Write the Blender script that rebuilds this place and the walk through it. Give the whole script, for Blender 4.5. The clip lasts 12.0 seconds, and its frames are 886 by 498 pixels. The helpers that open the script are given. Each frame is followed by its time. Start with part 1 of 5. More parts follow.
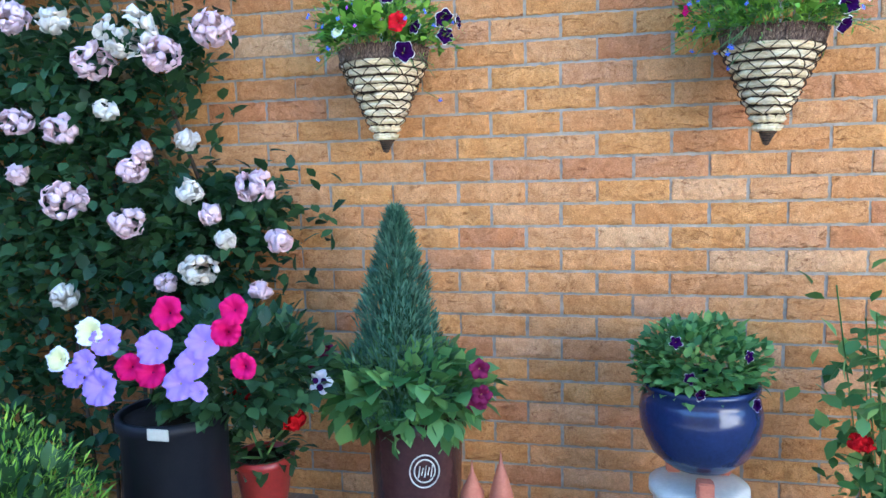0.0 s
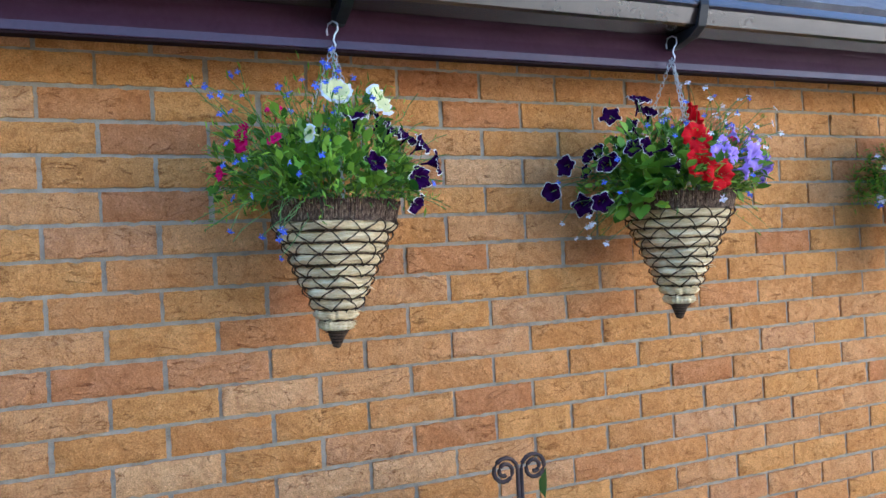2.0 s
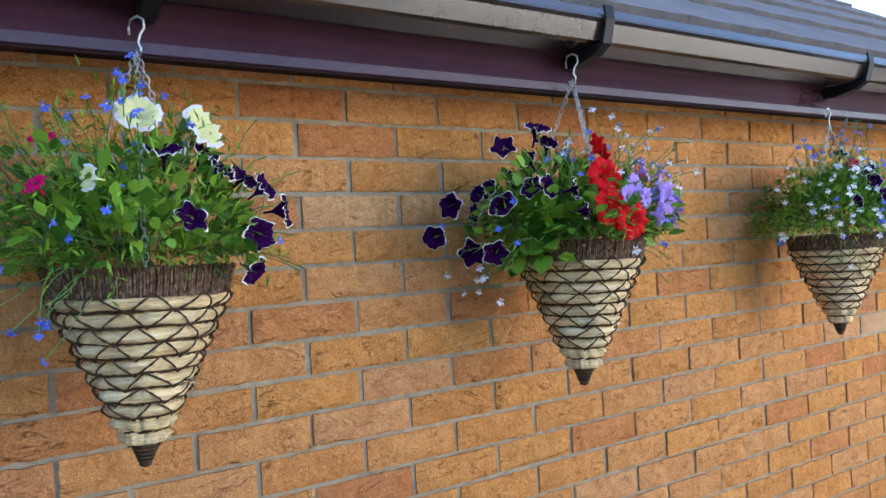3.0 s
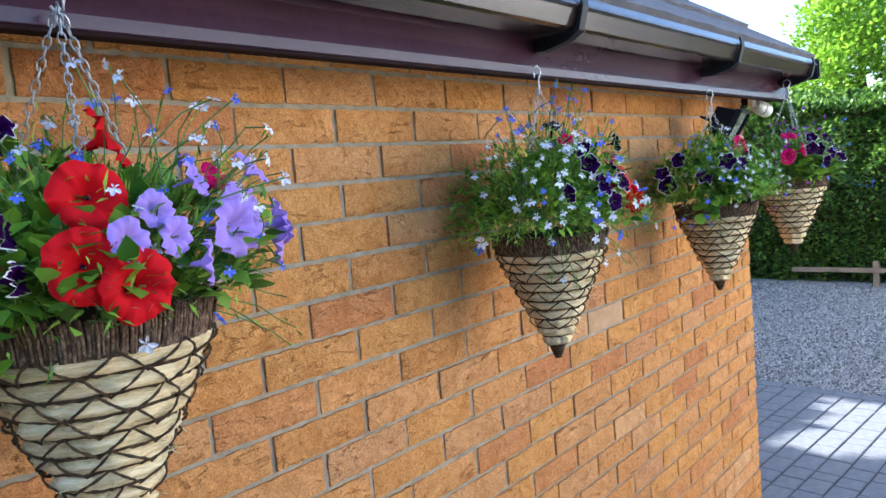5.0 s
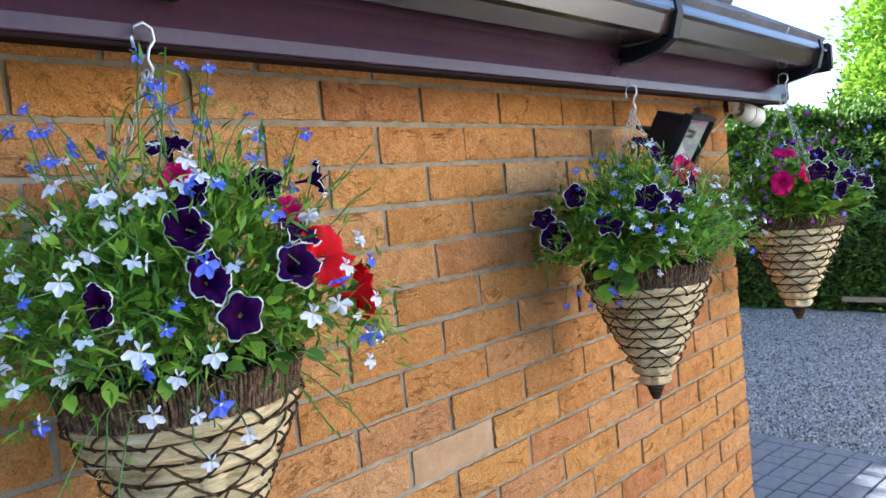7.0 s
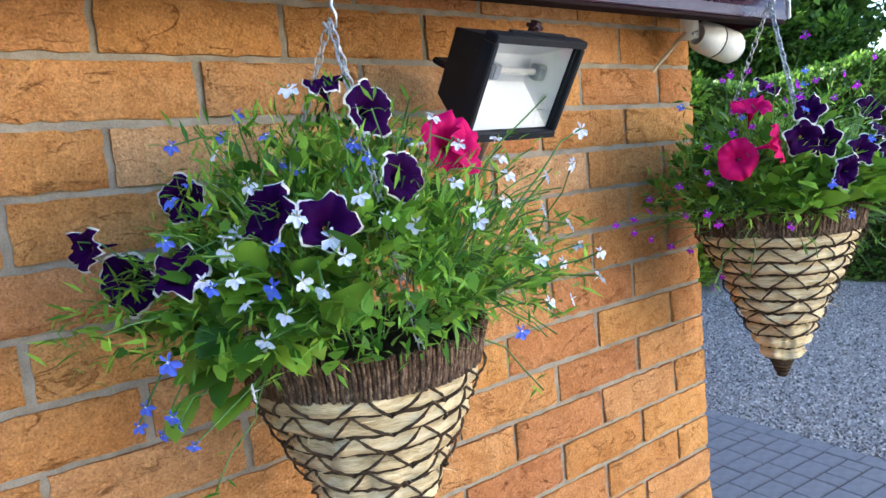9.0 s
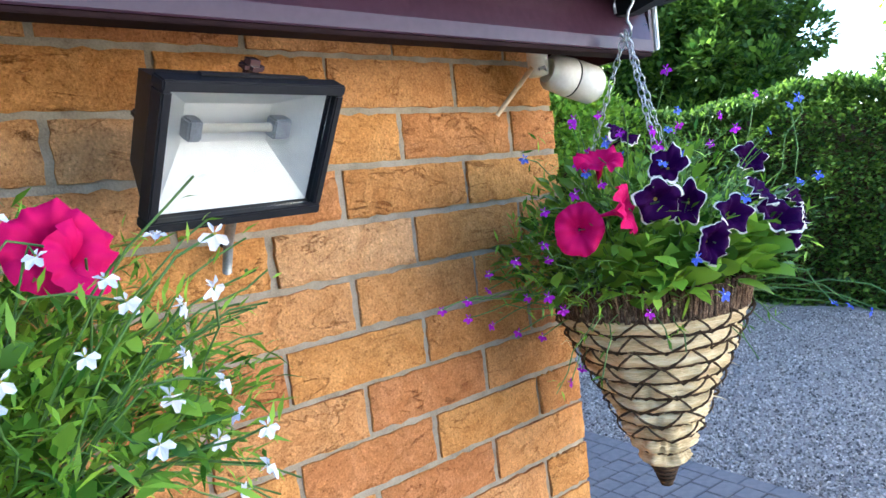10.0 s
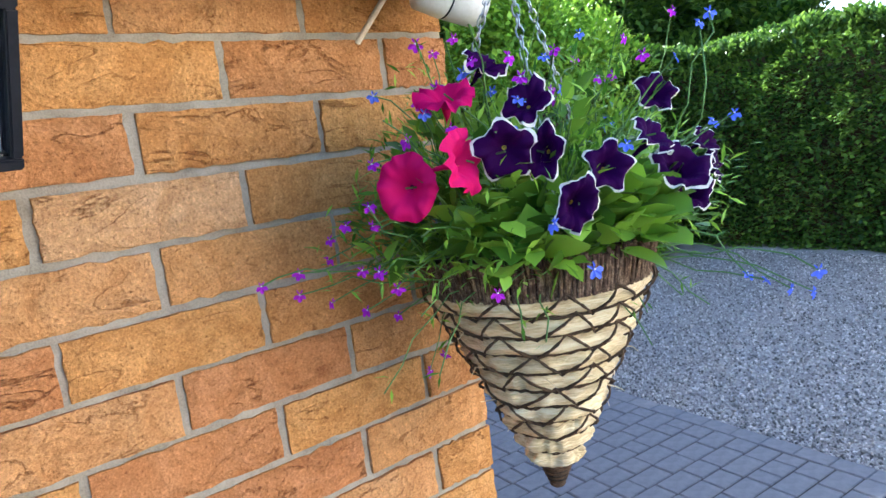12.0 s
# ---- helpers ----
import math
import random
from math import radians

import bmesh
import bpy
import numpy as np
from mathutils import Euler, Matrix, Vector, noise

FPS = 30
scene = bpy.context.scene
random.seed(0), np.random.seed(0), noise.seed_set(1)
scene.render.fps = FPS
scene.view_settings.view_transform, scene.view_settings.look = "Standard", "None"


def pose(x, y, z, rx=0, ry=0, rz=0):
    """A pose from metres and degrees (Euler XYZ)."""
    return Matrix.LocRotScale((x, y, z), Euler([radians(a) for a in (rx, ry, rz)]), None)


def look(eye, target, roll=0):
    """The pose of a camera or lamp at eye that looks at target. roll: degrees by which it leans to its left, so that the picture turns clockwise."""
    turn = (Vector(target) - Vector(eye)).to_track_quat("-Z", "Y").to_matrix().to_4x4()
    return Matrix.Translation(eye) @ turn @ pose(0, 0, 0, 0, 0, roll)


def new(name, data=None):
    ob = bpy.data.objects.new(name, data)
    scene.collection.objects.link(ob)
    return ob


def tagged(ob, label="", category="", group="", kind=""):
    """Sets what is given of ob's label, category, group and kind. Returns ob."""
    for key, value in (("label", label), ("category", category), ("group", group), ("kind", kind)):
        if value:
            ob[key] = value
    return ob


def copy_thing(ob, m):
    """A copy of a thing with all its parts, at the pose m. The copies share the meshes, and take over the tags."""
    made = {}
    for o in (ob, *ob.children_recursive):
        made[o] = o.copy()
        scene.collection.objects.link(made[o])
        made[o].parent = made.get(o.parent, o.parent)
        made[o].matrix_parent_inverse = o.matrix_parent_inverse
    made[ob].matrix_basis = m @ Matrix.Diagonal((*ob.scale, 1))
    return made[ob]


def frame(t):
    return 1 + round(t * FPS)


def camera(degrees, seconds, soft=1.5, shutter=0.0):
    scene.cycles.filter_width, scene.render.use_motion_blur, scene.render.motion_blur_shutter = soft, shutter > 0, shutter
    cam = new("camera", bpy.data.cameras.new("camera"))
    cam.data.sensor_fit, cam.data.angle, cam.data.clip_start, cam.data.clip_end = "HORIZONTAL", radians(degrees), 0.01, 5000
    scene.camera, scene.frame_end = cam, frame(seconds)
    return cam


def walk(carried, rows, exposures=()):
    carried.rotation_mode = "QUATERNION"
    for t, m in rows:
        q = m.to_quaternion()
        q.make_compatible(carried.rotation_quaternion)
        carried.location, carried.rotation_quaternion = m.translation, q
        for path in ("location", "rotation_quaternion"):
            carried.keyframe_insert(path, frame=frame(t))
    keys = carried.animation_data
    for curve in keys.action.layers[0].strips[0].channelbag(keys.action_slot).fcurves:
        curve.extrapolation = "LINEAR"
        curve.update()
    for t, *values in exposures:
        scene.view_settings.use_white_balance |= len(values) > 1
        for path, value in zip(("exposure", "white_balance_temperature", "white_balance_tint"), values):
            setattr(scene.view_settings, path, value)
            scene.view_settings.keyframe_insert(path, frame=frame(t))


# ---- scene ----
cam = camera(65.1, 12.0)
PATH = [
    (0, (-0.226, -2.264, 1.628), (-0.658, -0.323, 1.41), -1.3),
    (0.5, (-0.139, -2.143, 1.703), (-0.205, -0.156, 1.487), -1.4),
    (1, (-0.089, -1.979, 1.779), (0.116, 0.007, 1.662), -1.0),
    (1.5, (-0.085, -1.788, 1.819), (0.365, 0.16, 1.797), -2.0),
    (2, (-0.08, -1.635, 1.869), (0.639, 0.232, 1.881), -2.8),
    (2.5, (-0.01, -1.463, 1.919), (0.831, 0.352, 1.913), -2.8),
    (3, (0.084, -1.341, 1.983), (1.116, 0.372, 1.986), -3.3),
    (3.5, (0.164, -1.204, 2.027), (1.466, 0.313, 1.954), -4.6),
    (3.7, (0.206, -1.16, 2.021), (1.578, 0.292, 1.927), -5.3),
    (5.3, (0.939, -1.054, 2.099), (2.421, 0.277, 1.909), -5.2),
    (5.5, (1.035, -1.045, 2.099), (2.506, 0.299, 1.927), -5.4),
    (6, (1.282, -1.019, 2.11), (2.7, 0.387, 1.986), -4.2),
    (6.5, (1.54, -1.001, 2.097), (2.937, 0.425, 1.97), -5.5),
    (6.7, (1.644, -0.974, 2.104), (3.052, 0.442, 1.986), -5.7),
    (8.3, (2.427, -0.898, 2.08), (3.691, 0.643, 1.914), -6.4),
    (8.5, (2.528, -0.827, 2.078), (3.812, 0.697, 1.915), -6.6),
    (9, (2.747, -0.841, 2.107), (3.931, 0.753, 1.87), -5.3),
    (9.5, (2.932, -0.819, 2.107), (4.178, 0.738, 1.948), -5.9),
    (10, (3.098, -0.783, 2.139), (4.386, 0.738, 1.975), -6.6),
    (10.5, (3.242, -0.778, 2.158), (4.487, 0.777, 1.979), -4.8),
    (11, (3.323, -0.774, 2.149), (4.555, 0.784, 1.912), -5.4),
    (11.5, (3.365, -0.763, 2.14), (4.588, 0.789, 1.83), -6.2),
    (12, (3.377, -0.781, 2.119), (4.603, 0.766, 1.798), -7.1),
]
EXPOSURES = [(0, 3.22, 4800, 10), (1.5, 2.66, 4900, 10), (3, 2.44, 5620, 9), (5.5, 2.42, 5420, 9), (6.5, 2.35, 5470, 9), (9, 2.56, 5520, 10), (9.5, 2.7, 5420, 9), (12, 2.58, 5420, 10)]
walk(cam, [(t, look(eye, target, roll)) for t, eye, target, roll in PATH], EXPOSURES)

# ---- daylight: clear sky, sun high behind the garage ----
SUN = Vector((-0.08, 0.85, 0.56)).normalized()
world = bpy.data.worlds.new("sky")
scene.world = world
world.use_nodes = True
wn = world.node_tree
sky = wn.nodes.new("ShaderNodeTexSky")
sky.sky_type, sky.sun_disc = "NISHITA", False
sky.sun_elevation, sky.sun_rotation = math.asin(SUN.z), math.atan2(SUN.x, SUN.y)
sky.air_density, sky.dust_density = 1.0, 2.0
wn.nodes["Background"].inputs["Strength"].default_value = 0.13
wn.links.new(sky.outputs[0], wn.nodes["Background"].inputs["Color"])
sun = new("sun", bpy.data.lights.new("sun", "SUN"))
sun.data.energy, sun.data.angle, sun.data.color = 5.0, radians(0.5), (1.0, 0.93, 0.82)
sun.matrix_world = look(SUN * 30, (0, 0, 0))


# ---- materials ----
def mat(name, base, rough=0.6, metal=0.0, spec=0.5):
    m = bpy.data.materials.new(name)
    m.use_nodes = True
    b = m.node_tree.nodes["Principled BSDF"]
    b.inputs["Base Color"].default_value = (*base, 1)
    b.inputs["Roughness"].default_value = rough
    b.inputs["Metallic"].default_value = metal
    b.inputs["Specular IOR Level"].default_value = spec
    return m


def node(m, kind, **values):
    n = m.node_tree.nodes.new(kind)
    for key, value in values.items():
        n.inputs[key.replace("_", " ")].default_value = value
    return n


def join(m, a, out, b, into):
    m.node_tree.links.new(a.outputs[out], b.inputs[into])


def ramp(m, stops):
    r = node(m, "ShaderNodeValToRGB")
    e = r.color_ramp.elements
    while len(e) < len(stops):
        e.new(0.5)
    for k, (p, c) in enumerate(stops):
        e[k].position, e[k].color = p, (*c, 1)
    return r


def bumped(m, height, out, strength, distance, after=None):
    b = node(m, "ShaderNodeBump", Strength=strength, Distance=distance)
    join(m, height, out, b, "Height")
    if after:
        join(m, after, "Normal", b, "Normal")
    join(m, b, "Normal", m.node_tree.nodes["Principled BSDF"], "Normal")
    return b


def noisy(name, stops, scale, rough=0.7, bump=0.3, depth=0.002, spec=0.5, fine=None, metal=0.0, stretch=(1, 1, 1)):
    """A material with noise at two scales in colour and relief."""
    m = mat(name, stops[0][1], rough, metal, spec)
    co = node(m, "ShaderNodeTexCoord")
    mp = node(m, "ShaderNodeMapping", Scale=stretch)
    join(m, co, "Object", mp, "Vector")
    a = node(m, "ShaderNodeTexNoise", Scale=scale, Detail=6.0, Roughness=0.6)
    f = node(m, "ShaderNodeTexNoise", Scale=fine or scale * 8, Detail=3.0)
    join(m, mp, "Vector", a, "Vector"), join(m, mp, "Vector", f, "Vector")
    mix = node(m, "ShaderNodeMix", Factor=0.35)
    join(m, a, "Fac", mix, "A"), join(m, f, "Fac", mix, "B")
    r = ramp(m, stops)
    join(m, mix, "Result", r, "Fac")
    join(m, r, "Color", m.node_tree.nodes["Principled BSDF"], "Base Color")
    bumped(m, mix, "Result", bump, depth)
    return m


def piece_random(m):
    """One random number a piece, whether it is an object or an island."""
    info, geo = node(m, "ShaderNodeObjectInfo"), node(m, "ShaderNodeNewGeometry")
    add = node(m, "ShaderNodeMath")
    add.operation = "ADD"
    join(m, info, "Random", add, 0), join(m, geo, "Random Per Island", add, 1)
    fr = node(m, "ShaderNodeMath")
    fr.operation = "FRACT"
    join(m, add, "Value", fr, 0)
    return fr


def brick_material():
    m = mat("brick_clay", (0.4, 0.2, 0.09), 0.9, 0, 0.1)
    rnd = piece_random(m)
    co = node(m, "ShaderNodeTexCoord")
    off = node(m, "ShaderNodeCombineXYZ")
    mul = node(m, "ShaderNodeMath")
    mul.operation = "MULTIPLY"
    mul.inputs[1].default_value = 37.0
    join(m, rnd, "Value", mul, 0), join(m, mul, "Value", off, 0), join(m, mul, "Value", off, 2)
    vec = node(m, "ShaderNodeVectorMath")
    vec.operation = "ADD"
    join(m, co, "Object", vec, 0), join(m, off, "Vector", vec, 1)
    tone = ramp(m, [(0.0, (0.59, 0.280, 0.082)), (0.3, (0.53, 0.235, 0.070)), (0.5, (0.56, 0.275, 0.105)), (0.7, (0.58, 0.270, 0.088)), (0.88, (0.47, 0.190, 0.070)), (1.0, (0.62, 0.345, 0.150))])
    join(m, rnd, "Value", tone, "Fac")
    # broad stains
    big = node(m, "ShaderNodeTexNoise", Scale=17.0, Detail=6.0, Roughness=0.62, Distortion=0.8)
    join(m, vec, "Vector", big, "Vector")
    stain = ramp(m, [(0.30, (0.84, 0.77, 0.72)), (0.46, (1, 1, 1)), (0.64, (1.12, 1.18, 1.30))])
    join(m, big, "Fac", stain, "Fac")
    c1 = node(m, "ShaderNodeMix")
    c1.data_type, c1.blend_type = "RGBA", "MULTIPLY"
    c1.inputs["Factor"].default_value = 1.0
    join(m, tone, "Color", c1, 6), join(m, stain, "Color", c1, 7)
    # creases folded into the clay, with their shade darkened into the colour
    st = node(m, "ShaderNodeMapping", Scale=(0.45, 1.0, 1.35), Rotation=(0, 0.5, 0))
    join(m, vec, "Vector", st, "Vector")
    cr = node(m, "ShaderNodeTexNoise", Scale=12.0, Detail=7.0, Roughness=0.52, Distortion=1.3)
    join(m, st, "Vector", cr, "Vector")
    sub = node(m, "ShaderNodeMath")
    sub.operation, sub.inputs[1].default_value = "SUBTRACT", 0.5
    ab = node(m, "ShaderNodeMath")
    ab.operation = "ABSOLUTE"
    join(m, cr, "Fac", sub, 0), join(m, sub, "Value", ab, 0)
    line = ramp(m, [(0.0, (0, 0, 0)), (0.004, (0.15, 0.15, 0.15)), (0.010, (1, 1, 1))])
    join(m, ab, "Value", line, "Fac")
    gate = ramp(m, [(0.47, (1, 1, 1)), (0.54, (0, 0, 0))])
    gn = node(m, "ShaderNodeTexNoise", Scale=17.0, Detail=2.0)
    join(m, vec, "Vector", gn, "Vector"), join(m, gn, "Fac", gate, "Fac")
    mx = node(m, "ShaderNodeMix")
    mx.data_type, mx.blend_type = "RGBA", "LIGHTEN"
    mx.inputs["Factor"].default_value = 1.0
    join(m, line, "Color", mx, 6), join(m, gate, "Color", mx, 7)
    # shade of the folds, multiplied into the clay colour
    dk = ramp(m, [(0.0, (0.66, 0.57, 0.50)), (1.0, (1, 1, 1))])
    join(m, mx, 2, dk, "Fac")
    c2 = node(m, "ShaderNodeMix")
    c2.data_type, c2.blend_type = "RGBA", "MULTIPLY"
    c2.inputs["Factor"].default_value = 1.0
    join(m, c1, 2, c2, 6), join(m, dk, "Color", c2, 7)
    # sandy grain
    gr = node(m, "ShaderNodeTexNoise", Scale=300.0, Detail=4.0, Roughness=0.75)
    join(m, vec, "Vector", gr, "Vector")
    gc = ramp(m, [(0.31, (0.42, 0.35, 0.31)), (0.41, (0.86, 0.84, 0.82)), (0.58, (1.10, 1.10, 1.10)), (0.70, (1.45, 1.47, 1.47))])
    join(m, gr, "Fac", gc, "Fac")
    c3 = node(m, "ShaderNodeMix")
    c3.data_type, c3.blend_type = "RGBA", "MULTIPLY"
    c3.inputs["Factor"].default_value = 1.0
    join(m, c2, 2, c3, 6), join(m, gc, "Color", c3, 7)
    # rough torn face
    md = node(m, "ShaderNodeTexNoise", Scale=70.0, Detail=5.0, Roughness=0.7, Distortion=0.3)
    join(m, vec, "Vector", md, "Vector")
    mc = ramp(m, [(0.33, (0.72, 0.66, 0.62)), (0.5, (1, 1, 1)), (0.68, (1.25, 1.28, 1.3))])
    join(m, md, "Fac", mc, "Fac")
    c4 = node(m, "ShaderNodeMix")
    c4.data_type, c4.blend_type = "RGBA", "MULTIPLY"
    c4.inputs["Factor"].default_value = 0.45
    join(m, c3, 2, c4, 6), join(m, mc, "Color", c4, 7)
    join(m, c4, 2, m.node_tree.nodes["Principled BSDF"], "Base Color")
    b0 = bumped(m, big, "Fac", 1.0, 0.014)
    b1 = bumped(m, mx, 2, 0.8, 0.005, b0)
    b2 = bumped(m, md, "Fac", 0.9, 0.005, b1)
    bumped(m, gr, "Fac", 0.8, 0.0022, b2)
    return m


def leaf_material(name, dark, light, rough=0.5, back=0.35):
    """Leaf colour that varies leaf by leaf, with light let through."""
    m = mat(name, dark, rough, 0, 0.35)
    rnd = piece_random(m)
    r = ramp(m, [(0.0, dark), (0.6, tuple((a + b) / 2 for a, b in zip(dark, light))), (1.0, light)])
    join(m, rnd, "Value", r, "Fac")
    bsdf = m.node_tree.nodes["Principled BSDF"]
    join(m, r, "Color", bsdf, "Base Color")
    tr = node(m, "ShaderNodeBsdfTranslucent")
    join(m, r, "Color", tr, "Color")
    mix = node(m, "ShaderNodeMixShader")
    mix.inputs[0].default_value = back
    join(m, bsdf, 0, mix, 1), join(m, tr, 0, mix, 2)
    join(m, mix, 0, m.node_tree.nodes["Material Output"], "Surface")
    return m


def petal_material(name, base, back=0.25, gloss=0.12):
    m = noisy(name, [(0.3, tuple(c * 0.8 for c in base)), (0.7, tuple(min(1, c * 1.15) for c in base))], 60.0, 0.6, 0.3, 0.001, gloss)
    bsdf = m.node_tree.nodes["Principled BSDF"]
    tr = node(m, "ShaderNodeBsdfTranslucent", Color=(*base, 1))
    mix = node(m, "ShaderNodeMixShader")
    mix.inputs[0].default_value = back
    join(m, bsdf, 0, mix, 1), join(m, tr, 0, mix, 2)
    join(m, mix, 0, m.node_tree.nodes["Material Output"], "Surface")
    return m


BRICK = brick_material()
MORTAR = noisy("mortar", [(0.3, (0.20, 0.160, 0.112)), (0.5, (0.33, 0.275, 0.205)), (0.75, (0.47, 0.40, 0.31))], 30, 0.95, 0.8, 0.003, 0.2, 500)
PVC = noisy("brown_pvc", [(0.3, (0.036, 0.013, 0.022)), (0.7, (0.052, 0.021, 0.034))], 6, 0.26, 0.12, 0.002, 0.35, 90)
GUTTER = noisy("brown_gutter_plastic", [(0.3, (0.032, 0.020, 0.015)), (0.7, (0.044, 0.028, 0.022))], 9, 0.19, 0.15, 0.002, 0.85, 70)
# brown board darkened in its colour to stand for shade under the eaves
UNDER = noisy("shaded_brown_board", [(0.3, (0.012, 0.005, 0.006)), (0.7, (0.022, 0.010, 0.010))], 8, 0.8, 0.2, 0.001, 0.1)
BLACK = noisy("black_plastic", [(0.3, (0.007, 0.007, 0.009)), (0.7, (0.015, 0.015, 0.018))], 30, 0.5, 0.2, 0.001, 0.25)
CAPGREY = noisy("pale_end_cap", [(0.3, (0.5, 0.55, 0.6)), (0.7, (0.66, 0.7, 0.74))], 20, 0.4, 0.1, 0.001)
TILE = noisy("concrete_tile", [(0.3, (0.07, 0.065, 0.07)), (0.55, (0.12, 0.11, 0.115)), (0.8, (0.2, 0.19, 0.18))], 12, 0.9, 0.6, 0.004, 0.3, 200)
HUSK = noisy("corn_husk", [(0.30, (0.30, 0.17, 0.07)), (0.43, (0.60, 0.43, 0.21)), (0.52, (0.80, 0.62, 0.34)), (0.64, (0.91, 0.78, 0.51))], 22, 0.7, 1.0, 0.005, 0.3, 200, stretch=(0.6, 0.6, 6))
TWINE = noisy("dark_twine", [(0.3, (0.030, 0.018, 0.010)), (0.7, (0.12, 0.072, 0.038))], 120, 0.9, 0.8, 0.001, 0.2)
TWIG = noisy("brown_twig", [(0.35, (0.030, 0.016, 0.010)), (0.5, (0.10, 0.055, 0.032)), (0.62, (0.34, 0.23, 0.14))], 130, 0.9, 0.8, 0.001, 0.2, stretch=(2, 2, 0.7))
ZINC = noisy("zinc_chain", [(0.3, (0.42, 0.44, 0.46)), (0.7, (0.66, 0.67, 0.68))], 150, 0.4, 0.2, 0.0005, 0.5, metal=0.8)
SOIL = noisy("compost", [(0.3, (0.012, 0.008, 0.005)), (0.7, (0.04, 0.026, 0.017))], 60, 0.95, 0.9, 0.01, 0.2)
PAVER = noisy("block_paver", [(0.3, (0.105, 0.11, 0.12)), (0.7, (0.18, 0.18, 0.19))], 18, 0.85, 0.5, 0.003, 0.3, 300)
GRIT = noisy("joint_grit", [(0.3, (0.03, 0.029, 0.028)), (0.7, (0.06, 0.057, 0.054))], 80, 0.95, 0.8, 0.004, 0.2)
GRAVEL = noisy("gravel_bed", [(0.32, (0.12, 0.115, 0.11)), (0.5, (0.26, 0.25, 0.235)), (0.68, (0.42, 0.40, 0.38))], 45, 0.9, 1.0, 0.02, 0.3, 160)
WHITEP = noisy("white_plastic", [(0.3, (0.62, 0.58, 0.50)), (0.7, (0.78, 0.75, 0.69))], 25, 0.4, 0.15, 0.001)
TIMBER = noisy("weathered_timber", [(0.3, (0.16, 0.11, 0.07)), (0.7, (0.32, 0.23, 0.15))], 9, 0.8, 0.4, 0.002, 0.3, 120, stretch=(8, 1, 1))
CANE = noisy("pale_cane", [(0.3, (0.50, 0.36, 0.22)), (0.7, (0.72, 0.56, 0.38))], 60, 0.7, 0.4, 0.001, 0.3)
RENDER = noisy("cream_render", [(0.3, (0.76, 0.70, 0.60)), (0.7, (0.83, 0.78, 0.68))], 5, 0.9, 0.5, 0.004, 0.3, 150)
TERRA = noisy("terracotta", [(0.3, (0.34, 0.10, 0.05)), (0.7, (0.48, 0.17, 0.09))], 20, 0.75, 0.3, 0.001)
BROWNGLAZE = noisy("brown_glaze", [(0.3, (0.035, 0.014, 0.012)), (0.7, (0.07, 0.028, 0.022))], 12, 0.22, 0.2, 0.001)
BLUEGLAZE = noisy("blue_glaze", [(0.3, (0.010, 0.016, 0.048)), (0.7, (0.018, 0.028, 0.085))], 14, 0.15, 0.25, 0.002)
CREAMGLAZE = noisy("cream_glaze", [(0.3, (0.5, 0.46, 0.36)), (0.7, (0.66, 0.62, 0.5))], 14, 0.3, 0.2, 0.001)
REDPOT = noisy("red_glaze", [(0.3, (0.22, 0.02, 0.015)), (0.7, (0.34, 0.035, 0.025))], 14, 0.35, 0.2, 0.001)
IRON = noisy("rusty_iron", [(0.3, (0.03, 0.02, 0.018)), (0.7, (0.09, 0.05, 0.04))], 80, 0.7, 0.5, 0.001, metal=0.3)
SILVER = noisy("pressed_reflector", [(0.3, (0.66, 0.66, 0.63)), (0.7, (0.80, 0.80, 0.76))], 90, 0.5, 0.6, 0.003, metal=0.75)
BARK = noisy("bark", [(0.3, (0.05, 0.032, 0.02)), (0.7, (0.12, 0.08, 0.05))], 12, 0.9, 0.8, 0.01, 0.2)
STEEL = noisy("dull_steel", [(0.3, (0.22, 0.23, 0.23)), (0.7, (0.42, 0.43, 0.43))], 60, 0.4, 0.3, 0.001, metal=0.7)
GLASS = mat("lamp_glass", (1, 1, 1), 0.02)
GLASS.node_tree.nodes["Principled BSDF"].inputs["Transmission Weight"].default_value = 1.0
LEAF = leaf_material("petunia_leaf", (0.035, 0.115, 0.010), (0.35, 0.58, 0.055), 0.42)
FINE = leaf_material("lobelia_leaf", (0.045, 0.15, 0.008), (0.38, 0.61, 0.055), 0.45)
MIDLEAF = leaf_material("viola_leaf", (0.045, 0.125, 0.025), (0.22, 0.38, 0.10))
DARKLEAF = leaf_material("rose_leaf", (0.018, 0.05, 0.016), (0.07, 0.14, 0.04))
CONELEAF = leaf_material("dwarf_conifer_leaf", (0.045, 0.115, 0.065), (0.18, 0.31, 0.18))
HEDGE = leaf_material("hedge_leaf", (0.022, 0.068, 0.012), (0.19, 0.32, 0.040))
LIME = leaf_material("lime_conifer_leaf", (0.11, 0.24, 0.015), (0.42, 0.62, 0.06))
STEM = mat("plant_stem", (0.10, 0.20, 0.04), 0.6)
